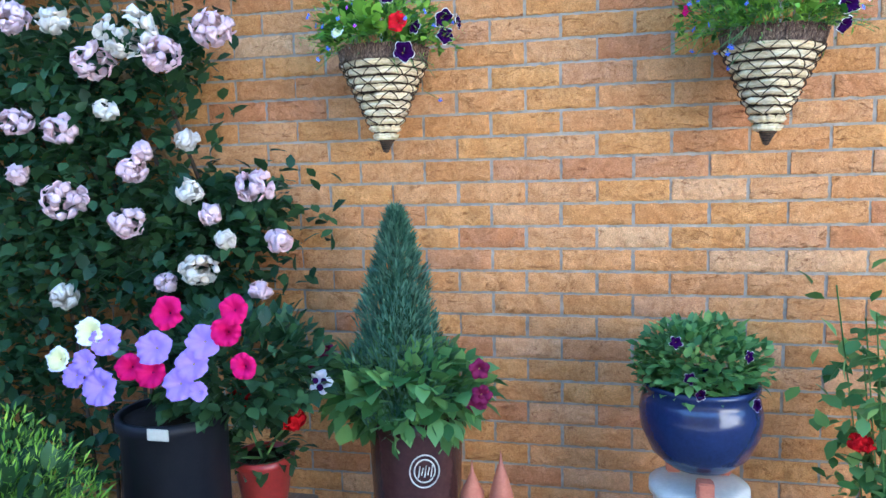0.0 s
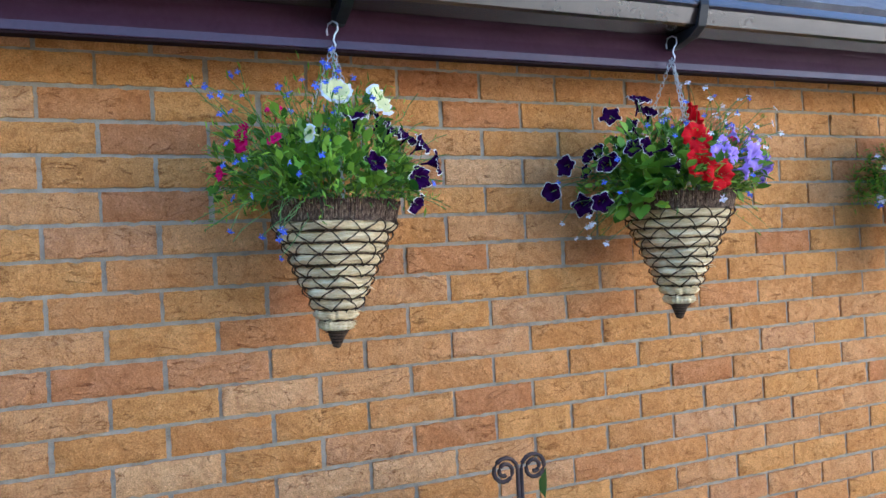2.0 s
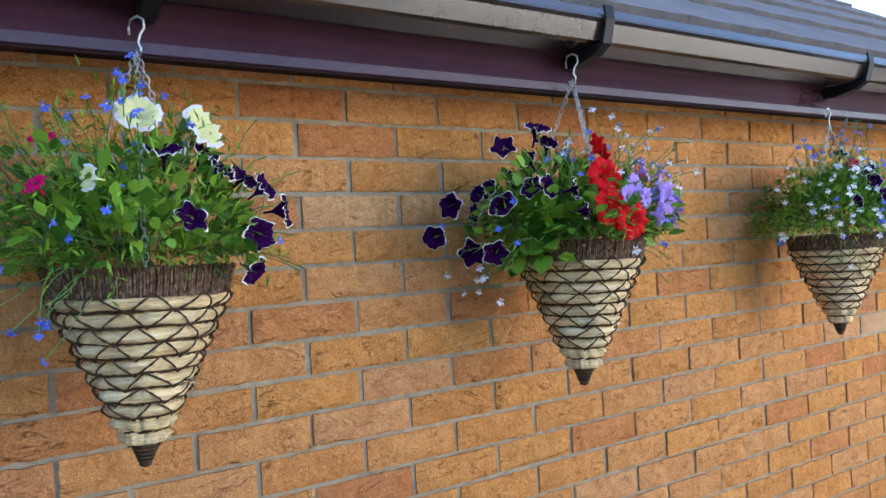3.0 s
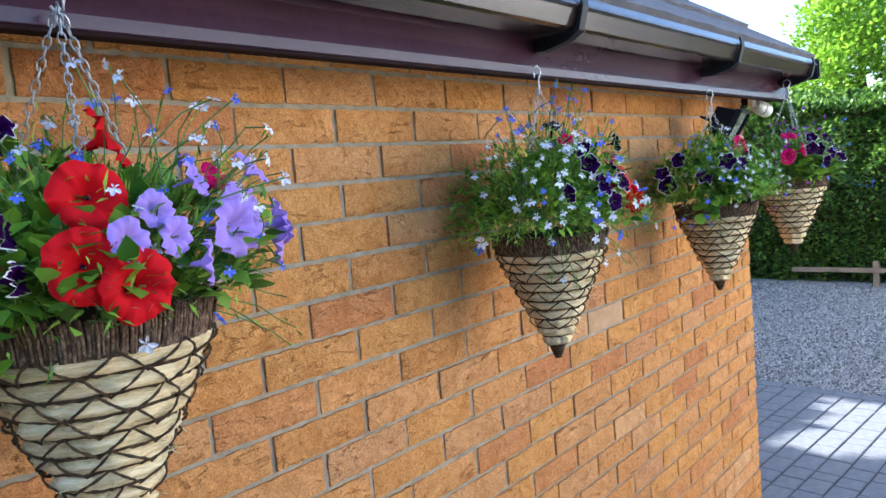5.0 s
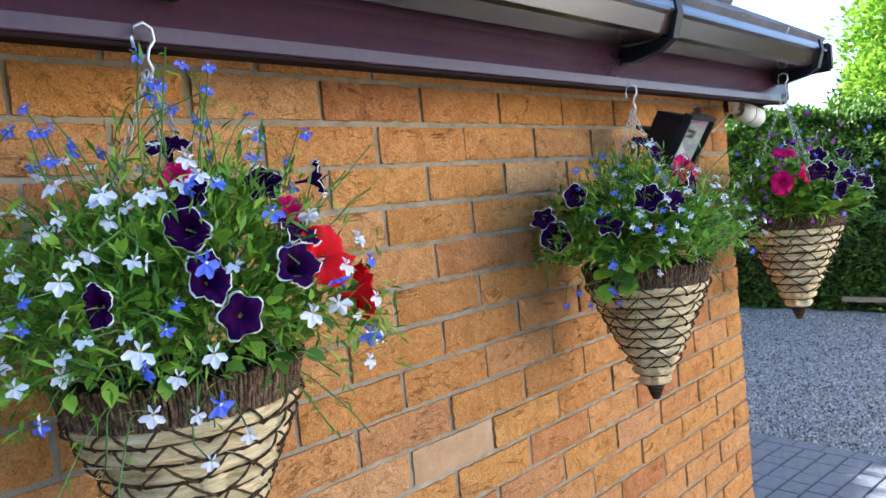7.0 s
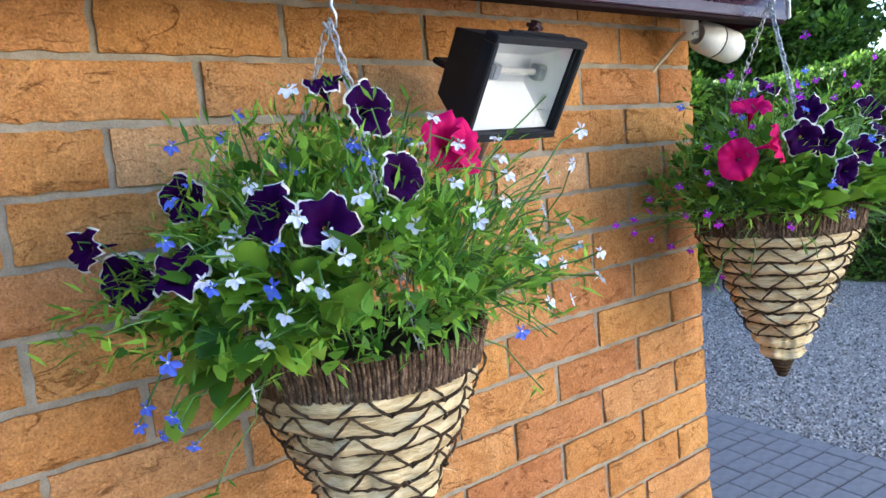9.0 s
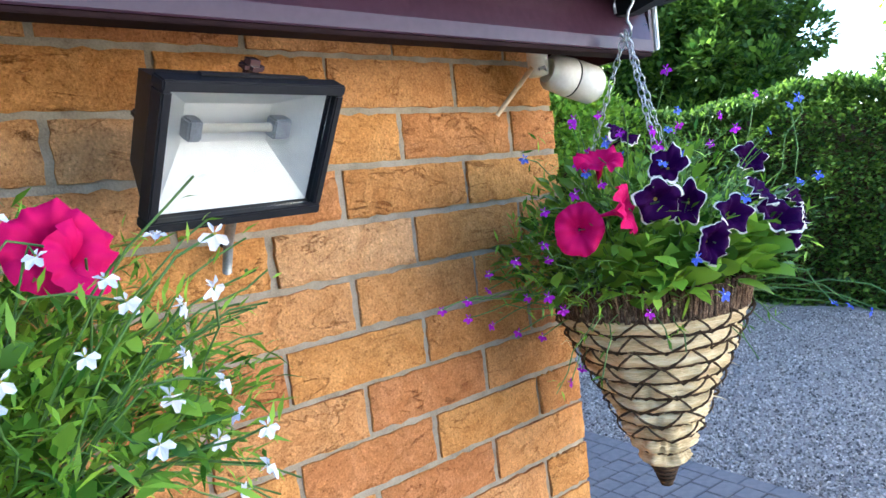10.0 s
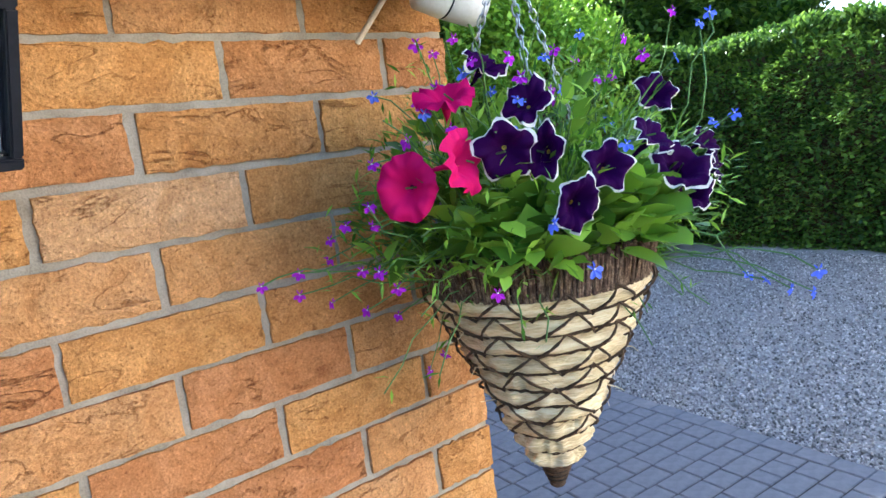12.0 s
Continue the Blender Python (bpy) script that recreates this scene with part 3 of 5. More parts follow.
def tree(name, label, at, height, radius, material, seed, count=6000, size=0.22, low=0.12, taper=0.75):
    """A tree: tapered trunk with limbs, and a crown of leaf sprays gathered in clumps."""
    r = np.random.RandomState(seed)
    t = thing(name, label, "tree", at)
    tubes("trunk", [[(0, 0, -0.05), (0.05, 0, height * 0.4), (0, 0.05, height * 0.9)]], [radius * 0.09, radius * 0.06, 0.02], BARK, t, sides=8)
    clumps, P, D = 60, [], []
    for _ in range(clumps):
        z = height * (low + (0.97 - low) * r.rand())
        rr = radius * (1 - taper * (z / height) ** 1.3) * math.sqrt(r.uniform(0.25, 1))
        a = r.uniform(0, 2 * math.pi)
        c = np.array([rr * math.cos(a), rr * math.sin(a), z])
        m = count // clumps
        g = r.normal(size=(m, 3))
        g /= np.linalg.norm(g, axis=1, keepdims=True)
        P.append(c + g * radius * 0.30 * r.uniform(0.55, 1.0, (m, 1)))
        D.append(g + np.array([0, 0, 0.4]) + r.normal(size=(m, 3)) * 0.4)
    foliage("crown", np.concatenate(P), np.concatenate(D), size * r.uniform(0.6, 1.3, len(np.concatenate(P))), material, t, r, SPRAY_V, BLADE_F)
    limbs = [[(0, 0, height * z), (radius * 0.5 * math.cos(a), radius * 0.5 * math.sin(a), height * (z + 0.08))] for z, a in zip(r.uniform(0.2, 0.7, 9), r.uniform(0, 6.28, 9))]
    tubes("limb", limbs, [radius * 0.03, 0.012], BARK, t, sides=5, kind="stuff")
    return t


tree("lime_conifer", "feathery lime-green conifer in front of the hedge", (11.7, 6.7, 0), 4.5, 1.75, LIME, 11, 36000, 0.11, 0.02, 0.45)
tree("garden_tree", "tall dark conifer behind the hedge", (15.8, 5.2, 0), 5.4, 1.7, HEDGE, 12, 42000, 0.15, 0.05, 0.55)
tree("garden_tree", "tall dark conifer behind the hedge", (15.6, 8.0, 0), 6.4, 1.9, HEDGE, 13, 42000, 0.15, 0.05, 0.55)
tree("garden_tree", "tall dark conifer behind the hedge", (15.9, 6.6, 0), 5.4, 1.6, HEDGE, 17, 36000, 0.14, 0.05, 0.55)
tree("garden_tree", "tall yellow-green conifer behind the hedge", (15.5, 1.6, 0), 5.0, 1.8, LIME, 14, 36000, 0.10, 0.1, 0.6)
tree("garden_tree", "tall yellow-green conifer behind the hedge", (16.0, -1.4, 0), 5.8, 1.9, LIME, 15, 30000, 0.11, 0.1, 0.6)
# tree row added north of the drive to shade it, hidden behind the garage
for k, (x, h) in enumerate(((3.7, 8.8),)):
    tree("boundary_tree", "added unseen conifer that shades the drive", (x, 9.0, 0), h, 1.45, HEDGE, 20 + k, 16000, 0.3, 0.05, 0.35)
# low stretch leaves a gap for the sun patch on the pavers
hedge("tall_hedge", "added unseen lower hedge that lets a sun patch through", 5.0, 6.6, 8.6, 9.8, 5.2, 9000, HEDGE, 0.28, 6)
hedge("tall_hedge", "added unseen very tall hedge that shades the drive", 6.55, 10.5, 8.6, 9.8, 7.6, 16000, HEDGE, 0.25, 5)
# this stretch also closes the view behind the gravel
hedge("tall_hedge", "tall conifer hedge behind the gravel", 10.5, 17.5, 8.6, 9.8, 4.8, 40000, HEDGE, 0.2, 4)
rail = thing("low_rail_fence", "low weathered timber rail fence at the hedge foot", "fence", (12.6, 0, 0))
part("rail", boxed(-0.02, 0.02, -4.5, 2.15, 0.20, 0.27, bevel=0.004), TIMBER, rail)
for q in range(3):
    part("post", boxed(0.021, 0.10, -3.23 + q * 2.1, -3.15 + q * 2.1, -0.03, 0.36, bevel=0.006), TIMBER, rail)
# surroundings added behind the camera, all unseen
# sunlit wall put here only to bounce warm light from the right
part("bounce_wall", boxed(3.6, 16, -7.3, -7.0, -0.02, 4.6), RENDER, None, "added unseen cream wall that bounces sunlight onto the garage", "structure")
# dark hedges out of view, added to cut light from behind and left
hedge("garden_hedge", "added unseen dark hedge that cuts light from behind", -9, 3.55, -7.2, -6.2, 3.0, 5000, HEDGE, 0.22, 7)
hedge("side_hedge", "added unseen dark hedge that cuts light from the left", -5.4, -4.4, -6.1, 3.0, 3.2, 4000, HEDGE, 0.22, 8)


# ---- hanging baskets ----
def basket(seed):
    """The basket itself, its base point at the tip of the cone."""
    r = np.random.RandomState(seed)
    t = thing("hanging_basket", "cone-shaped hanging basket of cream corn husk bound with dark twine", "basket", group="hanging baskets under the eaves")
    rings, z0, z1 = 10, 0.035, 0.266
    edge = lambda z: 0.024 + (0.126 - 0.024) * (max(0.0, z - z0) / (z1 - z0)) ** 1.03
    step = (z1 - z0) / rings
    bump = lambda x, y, z: noise.noise(Vector((x, y, z)))
    for k in range(rings):
        zc = z0 + (k + 0.5) * step
        rc = edge(zc) - 0.007
        v, f, n, s = [], [], 72, 22
        for i in range(n):
            w = 2 * math.pi * i / n
            cw, sw = math.cos(w), math.sin(w)
            q, u = bump(cw * 2.5, sw * 2.5, k * 3.1 + seed), bump(cw * 6, sw * 6, k * 1.7 + seed + 9)
            folds = [(0.42 + 0.5 * bump(cw * 1.6, sw * 1.6, k * 2.3 + seed + 3), 0.0034), (-0.38 + 0.5 * bump(cw * 1.9, sw * 1.9, k * 1.3 + seed + 6), 0.0026 + 0.003 * u)]
            pinch = 0.0035 * max(0.0, bump(cw * 9, sw * 9, k * 5.1 + seed)) ** 2 * 4
            for j in range(s):
                a = 2 * math.pi * j / s
                dent = sum(dep * math.exp(-((math.sin(a) - m) / 0.17) ** 2) for m, dep in folds) if math.cos(a) > 0 else 0
                rr = rc - 0.003 + (0.0175 + 0.009 * q + 0.005 * u - pinch) * max(0.0, math.cos(a)) ** 0.75 + 0.010 * min(0.0, math.cos(a)) - dent
                v.append((rr * cw, rr * sw, zc + (0.0106 + 0.0012 * u) * math.sin(a) + 0.003 * q))
        for i in range(n):
            for j in range(s):
                i2, j2 = (i + 1) % n, (j + 1) % s
                f.append((i * s + j, i2 * s + j, i2 * s + j2, i * s + j2))
        raw("husk_coil", v, f, HUSK, t, smooth=True)
    v, f = [], []

    def rope(pts, thick):
        """Two strands laid round one another."""
        for s in (0, math.pi):
            tube(v, f, [(p[0] * (1 + 0.008 * math.cos(q * 1.6 + s)), p[1] * (1 + 0.008 * math.cos(q * 1.6 + s)), p[2] + thick * 0.75 * math.sin(q * 1.6 + s)) for q, p in enumerate(pts)], thick, 4, True)

    for k in range(rings + 1):
        z = z0 + k * step
        rr = edge(z) + 0.0010
        rope([((rr + r.uniform(-0.001, 0.001)) * math.cos(w), (rr + r.uniform(-0.001, 0.001)) * math.sin(w), z + 0.003 * bump(math.cos(w) * 2.5, math.sin(w) * 2.5, k * 3.1 + seed) + r.uniform(-0.001, 0.001)) for w in np.linspace(0, 2 * math.pi, 73)[:-1]], 0.0014 if k > 2 else 0.0009)
        if 2 <= k < rings:
            m = max(5, int(2 * math.pi * edge(z + step / 2) / 0.062))
            ph, pts, cuts = r.uniform(0, 1), [], 12
            shift = r.uniform(-0.16, 0.16, (m, 2))
            for q in range(m * cuts):
                c, a = q // cuts, (q % cuts) / cuts
                up = a * 2 if a < 0.5 else 2 - a * 2
                w = 2 * math.pi * (c + a + shift[c][0] * (1 - abs(2 * a - 1))) / m + ph
                zz = z - 0.003 + up * (step + 0.005) + 0.002 * shift[c][1]
                rr2 = edge(zz) + 0.0085 * math.sin(min(1.0, max(0.0, (zz - z) / step)) * math.pi) ** 0.7 + 0.0035
                pts.append((rr2 * math.cos(w), rr2 * math.sin(w), zz))
            rope(pts, 0.0012)
    raw("twine_lacing", v, f, TWINE, t, "dark twine lacing", "stuff")
    frays = []
    for _ in range(26):
        w, z = r.uniform(0, 2 * math.pi), r.uniform(z0 + 0.01, z1 - 0.02)
        rr = edge(z) + 0.005
        a, b = w + r.uniform(-0.3, 0.3), r.uniform(0.006, 0.020)
        frays.append([(rr * math.cos(w), rr * math.sin(w), z), ((rr + b * 0.6) * math.cos((w + a) / 2), (rr + b * 0.6) * math.sin((w + a) / 2), z + r.uniform(-0.004, 0.004)), ((rr + b) * math.cos(a), (rr + b) * math.sin(a), z + r.uniform(-0.010, 0.006))])
    tubes("husk_fray", frays, [0.0009, 0.0007, 0.0003], HUSK, t, "loose curled husk strands", sides=4, kind="stuff")
    lathe("liner", [(0.012, 0.01), (0.018, 0.03), (0.105, 0.255), (0.118, 0.297), (0.112, 0.295)], SOIL, t, n=24)
    v, f = [], []
    tube(v, f, [(0.001 * k, 0, -0.002 + 0.006 * k) for k in range(8)], [0.004, 0.007, 0.009, 0.011, 0.013, 0.015, 0.018, 0.021], 12)
    for k in range(6):
        rr = 0.007 + 0.0023 * k
        tube(v, f, [(rr * math.cos(w), rr * math.sin(w), 0.003 + k * 0.006) for w in np.linspace(0, 2 * math.pi, 14)[:-1]], 0.003, 5, True)
    raw("bound_tip", v, f, TWINE, t, "twine-bound tip", "stuff", smooth=True)
    v, f = [], []
    for k in range(190):
        w = 2 * math.pi * k / 190 + r.uniform(-0.006, 0.006)
        a, b = 0.127 + r.uniform(-0.002, 0.002), 0.136 + r.uniform(-0.002, 0.003)
        tube(v, f, [(a * math.cos(w), a * math.sin(w), 0.262), ((a + b) / 2 * math.cos(w + 0.01), (a + b) / 2 * math.sin(w + 0.01), 0.285), (b * math.cos(w), b * math.sin(w), 0.304 + r.uniform(-0.002, 0.004))], 0.0025, 5)
    raw("twig_band", v, f, TWIG, t, "dark brown twig band", "stuff", smooth=True)
    top = 0.640
    for k in range(3):
        a = radians(-95 + 120 * k)
        p0, p1 = Vector((0, 0, top)), Vector((0.132 * math.cos(a), 0.132 * math.sin(a), 0.300))
        d, L = (p1 - p0).normalized(), (p1 - p0).length
        side = d.cross(Vector((0, 1, 0.1))).normalized()
        other = d.cross(side)
        v, f, m = [], [], int(L / 0.0125)
        for q in range(m):
            c = p0 + d * ((q + 0.5) * L / m)
            u = side if q % 2 else other
            tube(v, f, [c + d * (0.0085 * math.cos(w)) + u * (0.0042 * math.sin(w)) for w in np.linspace(0, 2 * math.pi, 9)[:-1]], 0.0011, 4, True)
        raw("chain", v, f, ZINC, t, "zinc link chain", smooth=True)
    ca, sa = math.cos(radians(-35)), math.sin(radians(-35))
    hook = [(-0.007, top - 0.002), (-0.002, top - 0.010), (0.006, top - 0.007), (0.008, top + 0.004), (0.003, top + 0.014), (0.006, top + 0.026), (0.013, top + 0.036), (0.012, top + 0.049), (0.002, top + 0.055), (-0.009, top + 0.050), (-0.012, top + 0.036), (-0.011, top + 0.026)]
    hook = [(a * ca, a * sa, b) for a, b in hook]
    tubes("hook", [hook], 0.0020, ZINC, t, "bent wire hook", sides=8)
    return t


TIP = {"A": 1.695, "B": 1.685, "C": 1.676, "D": 1.672, "E": 1.655, "F": 1.666}
first = basket(1)
second = basket(2)
proto = {"A": first, "B": None, "C": None, "D": None, "E": second, "F": None}
SIZE = {"A": 1.0, "B": 0.98, "C": 1.03, "D": 1.0, "E": 0.95, "F": 1.10}
TILT = {"B": 1.8, "C": 1.2, "D": 0.0, "F": 0.0}
TURN = {"A": 20, "B": 0, "C": -12, "D": 35, "E": 0, "F": -30}
first.matrix_basis = pose(BASKETS["A"], -0.205, TIP["A"], 0, 0, TURN["A"])
second.matrix_basis = pose(BASKETS["E"], -0.205, TIP["E"], 0, 0, TURN["E"]) @ Matrix.Scale(SIZE["E"], 4)
for key in "BCDF":
    ob = copy_thing(first if key in "BC" else second, pose(BASKETS[key], -0.205 if key != "D" else -0.195, TIP[key], 0, TILT[key], TURN[key]) @ Matrix.Scale(SIZE[key], 4))

BLOOMS_A = [
    ("red", 0.092, -0.372, 2.045), ("dark", 0.065, -0.370, 2.118), ("dark", 0.137, -0.349, 2.032), ("dark", 0.101, -0.335, 1.970),
    ("dark", 0.207, -0.289, 2.062), ("dark", 0.236, -0.212, 2.067), ("dark", 0.208, -0.273, 2.019), ("dark", -0.042, -0.371, 2.130),
    ("cream", -0.080, -0.377, 2.029), ("violet", -0.046, -0.385, 2.091), ("violet", -0.025, -0.388, 2.040), ("blue", -0.102, -0.360, 2.121),
    ("blue", -0.072, -0.382, 2.064), ("blue", -0.129, -0.361, 2.049), ("blue", 0.159, -0.140, 1.853),
]
BLOOMS_B = [
    ("cream", 0.007, -0.275, 2.206, (-0.1, -0.85, 0.45)), ("cream", 0.099, -0.276, 2.189, (0.6, -0.7, 0.4)), ("cream", -0.070, -0.375, 2.099, (-0.9, -0.4, 0.1)), ("dark", 0.034, -0.310, 2.150, (0, -0.4, 0.9)),
    ("dark", 0.100, -0.265, 2.154, (0.4, -0.4, 0.8)), ("dark", 0.123, -0.276, 2.127, (0.5, -0.5, 0.6)), ("dark", 0.156, -0.270, 2.114, (0.5, -0.6, 0.5)), ("dark", 0.187, -0.277, 2.100, (0.6, -0.5, 0.5)),
    ("dark", 0.216, -0.280, 2.061, (0.9, -0.4, 0.1)), ("dark", 0.052, -0.382, 2.046, (-0.2, -0.95, 0.1)), ("dark", 0.159, -0.327, 2.022, (0.4, -0.85, 0)), ("dark", 0.145, -0.342, 1.966, (0.5, -0.6, -0.4)),
    ("magenta", -0.174, -0.232, 2.133, (-0.5, -0.6, 0.3)), ("magenta", -0.112, -0.242, 2.172, (-0.2, -0.4, 0.8)), ("magenta", -0.185, -0.294, 2.095, (-0.8, -0.5, 0.1)), ("magenta", -0.128, -0.343, 2.095),
    ("magenta", -0.225, -0.284, 2.037, (-0.9, -0.3, 0)), ("blue", -0.080, -0.254, 2.202), ("blue", -0.194, -0.242, 2.164), ("blue", -0.206, -0.289, 2.096),
    ("blue", -0.182, -0.345, 2.058), ("blue", -0.197, -0.334, 2.053), ("blue", -0.095, -0.398, 2.024), ("blue", -0.051, -0.397, 2.058),
    ("blue", -0.211, -0.325, 1.928), ("blue", -0.160, -0.362, 1.915), ("blue", -0.132, -0.375, 1.910), ("blue", -0.128, -0.382, 1.926),
    ("blue", -0.128, -0.359, 1.875), ("blue", -0.122, -0.383, 1.922), ("blue", -0.058, -0.264, 2.226), ("blue", 0.041, -0.280, 2.231),
    ("blue", -0.230, -0.255, 2.191), ("blue", -0.241, -0.262, 2.207), ("blue", -0.214, -0.243, 2.159), ("blue", -0.217, -0.314, 2.051),
]
BLOOMS_C = [
    ("dark", -0.156, -0.173, 2.192, (-0.5, -0.7, 0.4)), ("dark", -0.096, -0.216, 2.229, (0, -0.4, 0.8)), ("dark", -0.074, -0.216, 2.198, (-0.3, -0.5, 0.7)), ("dark", -0.259, -0.114, 2.073, (-0.9, -0.4, 0)),
    ("dark", -0.202, -0.134, 2.097), ("dark", -0.208, -0.127, 2.058), ("dark", -0.206, -0.227, 2.067, (-0.5, -0.8, 0.1)), ("dark", -0.169, -0.275, 2.096, (-0.4, -0.9, 0.1)),
    ("dark", -0.147, -0.303, 2.095, (0.2, -0.9, 0.1)), ("dark", -0.111, -0.339, 2.086, (0.8, -0.5, 0.2)), ("dark", -0.112, -0.365, 2.041, (0.8, -0.5, 0)), ("dark", -0.294, -0.102, 2.009, (-0.7, -0.6, -0.2)),
    ("dark", -0.214, -0.123, 1.972, (-0.3, -0.8, -0.3)), ("dark", -0.233, -0.234, 1.970, (-0.2, -0.9, -0.3)), ("dark", -0.131, -0.167, 2.129), ("dark", -0.181, -0.142, 2.106),
    ("dark", -0.109, -0.186, 2.164), ("red", -0.033, -0.340, 2.112, (-0.2, -0.95, 0.1)), ("red", -0.060, -0.379, 2.044, (-0.2, -0.95, 0)), ("red", -0.017, -0.390, 2.020, (-0.1, -0.95, 0)),
    ("red", 0.024, -0.275, 2.177, (0.8, -0.4, 0.4)), ("lavender", 0.023, -0.366, 2.093, (0.2, -0.9, 0.2)), ("lavender", 0.034, -0.381, 2.063, (0.3, -0.9, 0)), ("lavender", -0.018, -0.386, 2.065, (0.1, -0.9, 0.1)),
    ("lavender", 0.095, -0.325, 2.126, (0.6, -0.6, 0.3)), ("lavender", 0.066, -0.384, 2.031, (0.8, -0.5, 0)), ("white", 0.056, -0.303, 2.177), ("white", 0.091, -0.335, 2.170),
    ("white", 0.124, -0.361, 2.138), ("white", 0.146, -0.390, 2.139), ("white", 0.160, -0.400, 2.115), ("white", 0.131, -0.358, 2.098),
    ("white", 0.142, -0.368, 2.086), ("white", 0.041, -0.306, 2.214), ("white", -0.009, -0.285, 2.255), ("white", 0.144, -0.401, 2.172),
    ("white", 0.101, -0.365, 2.208), ("white", -0.271, -0.110, 1.931), ("white", -0.242, -0.187, 1.944), ("white", -0.235, -0.183, 1.921),
    ("white", -0.219, -0.141, 1.918), ("white", -0.239, -0.198, 1.925), ("white", -0.241, -0.124, 1.891), ("white", -0.210, -0.133, 1.892),
    ("white", -0.217, -0.219, 1.875), ("white", -0.062, -0.254, 2.168), ("white", 0.089, -0.348, 2.203), ("white", 0.028, -0.306, 2.240),
    ("blue", -0.109, -0.254, 2.156), ("blue", -0.078, -0.278, 2.158), ("blue", -0.237, -0.250, 2.019), ("blue", -0.225, -0.296, 1.990),
    ("blue", -0.276, -0.106, 2.035), ("blue", 0.105, -0.354, 2.058), ("blue", 0.089, -0.378, 2.019), ("blue", 0.085, -0.353, 2.080),
    ("blue", -0.095, -0.336, 2.116), ("blue", 0.087, -0.323, 2.148),
    ("lavender", 0.140, -0.328, 2.089, (0.5, -0.8, 0.1)), ("lavender", 0.149, -0.342, 2.063, (0.4, -0.8, 0.1)), ("lavender", 0.117, -0.362, 2.064, (0.3, -0.9, 0)), ("lavender", 0.207, -0.261, 2.075, (0.7, -0.6, 0.1)),
    ("lavender", 0.238, -0.275, 2.063, (0.9, -0.3, 0.2)), ("lavender", 0.237, -0.274, 2.039, (0.8, -0.4, -0.2)), ("lavender", 0.206, -0.272, 2.136, (0.5, -0.5, 0.6)), ("magenta", 0.164, -0.252, 2.124, (0.3, -0.7, 0.5)),
    ("magenta", 0.156, -0.252, 2.134, (0.3, -0.8, 0.4)), ("white", 0.161, -0.258, 2.151), ("white", 0.242, -0.287, 2.126), ("white", 0.187, -0.259, 2.116),
    ("white", 0.159, -0.258, 2.154), ("blue", 0.177, -0.293, 2.222), ("blue", 0.158, -0.271, 2.191), ("blue", 0.229, -0.270, 2.017),
    ("blue", 0.151, -0.346, 2.054),
]
BLOOMS_D = [
    ("dark", -0.002, -0.227, 2.197, (-0.3, -0.4, 0.8)), ("dark", 0.082, -0.268, 2.148, (-0.45, -0.85, 0.2)), ("dark", 0.129, -0.311, 2.148, (0.85, -0.45, 0.1)), ("dark", -0.021, -0.307, 2.138),
    ("dark", -0.041, -0.335, 2.106, (-0.6, -0.7, 0.1)), ("dark", 0.080, -0.330, 2.095, (0.3, -0.6, 0.7)), ("dark", -0.037, -0.362, 2.062), ("dark", -0.018, -0.376, 2.024, (-0.3, -0.9, 0.1)),
    ("dark", -0.124, -0.332, 2.049, (-0.7, -0.7, 0.1)), ("dark", 0.060, -0.357, 2.061), ("red", 0.111, -0.333, 2.065, (0.1, -0.9, 0.3)), ("red", 0.161, -0.330, 2.017, (0.95, -0.3, 0)),
    ("magenta", -0.016, -0.266, 2.163), ("magenta", 0.082, -0.312, 2.115), ("magenta", 0.136, -0.304, 2.082), ("white", -0.187, -0.144, 2.102),
    ("white", -0.147, -0.157, 2.138), ("white", -0.196, -0.171, 2.063), ("white", -0.129, -0.162, 2.142), ("white", -0.164, -0.256, 2.105),
    ("white", -0.169, -0.278, 2.084), ("white", -0.091, -0.185, 2.188), ("white", -0.066, -0.192, 2.180), ("white", -0.153, -0.161, 2.163),
    ("white", -0.134, -0.315, 2.089), ("white", -0.120, -0.323, 2.094), ("white", -0.149, -0.328, 2.045), ("white", -0.187, -0.283, 2.041),
    ("white", -0.199, -0.247, 2.052), ("white", -0.189, -0.293, 2.012), ("white", -0.155, -0.332, 2.014), ("white", -0.157, -0.332, 1.999),
    ("white", -0.139, -0.343, 2.025), ("white", -0.111, -0.175, 2.175), ("white", -0.082, -0.377, 1.984), ("white", -0.070, -0.377, 1.949),
    ("white", -0.026, -0.379, 1.919), ("white", -0.058, -0.366, 1.902), ("white", -0.136, -0.312, 1.879), ("white", -0.129, -0.277, 2.128),
    ("white", -0.144, -0.275, 2.115), ("white", -0.099, -0.314, 2.120), ("white", -0.094, -0.345, 2.084), ("white", -0.082, -0.310, 2.132),
    ("blue", -0.169, -0.299, 2.061), ("blue", -0.174, -0.304, 2.039), ("blue", -0.173, -0.315, 1.959), ("blue", -0.085, -0.372, 2.025),
    ("blue", -0.073, -0.371, 2.045), ("blue", -0.018, -0.240, 2.248), ("blue", 0.006, -0.268, 2.273), ("blue", 0.030, -0.269, 2.248),
    ("blue", 0.066, -0.282, 2.222), ("blue", -0.121, -0.193, 2.238), ("blue", -0.106, -0.189, 2.216), ("blue", 0.001, -0.243, 2.233),
    ("blue", -0.134, -0.182, 2.218),
]
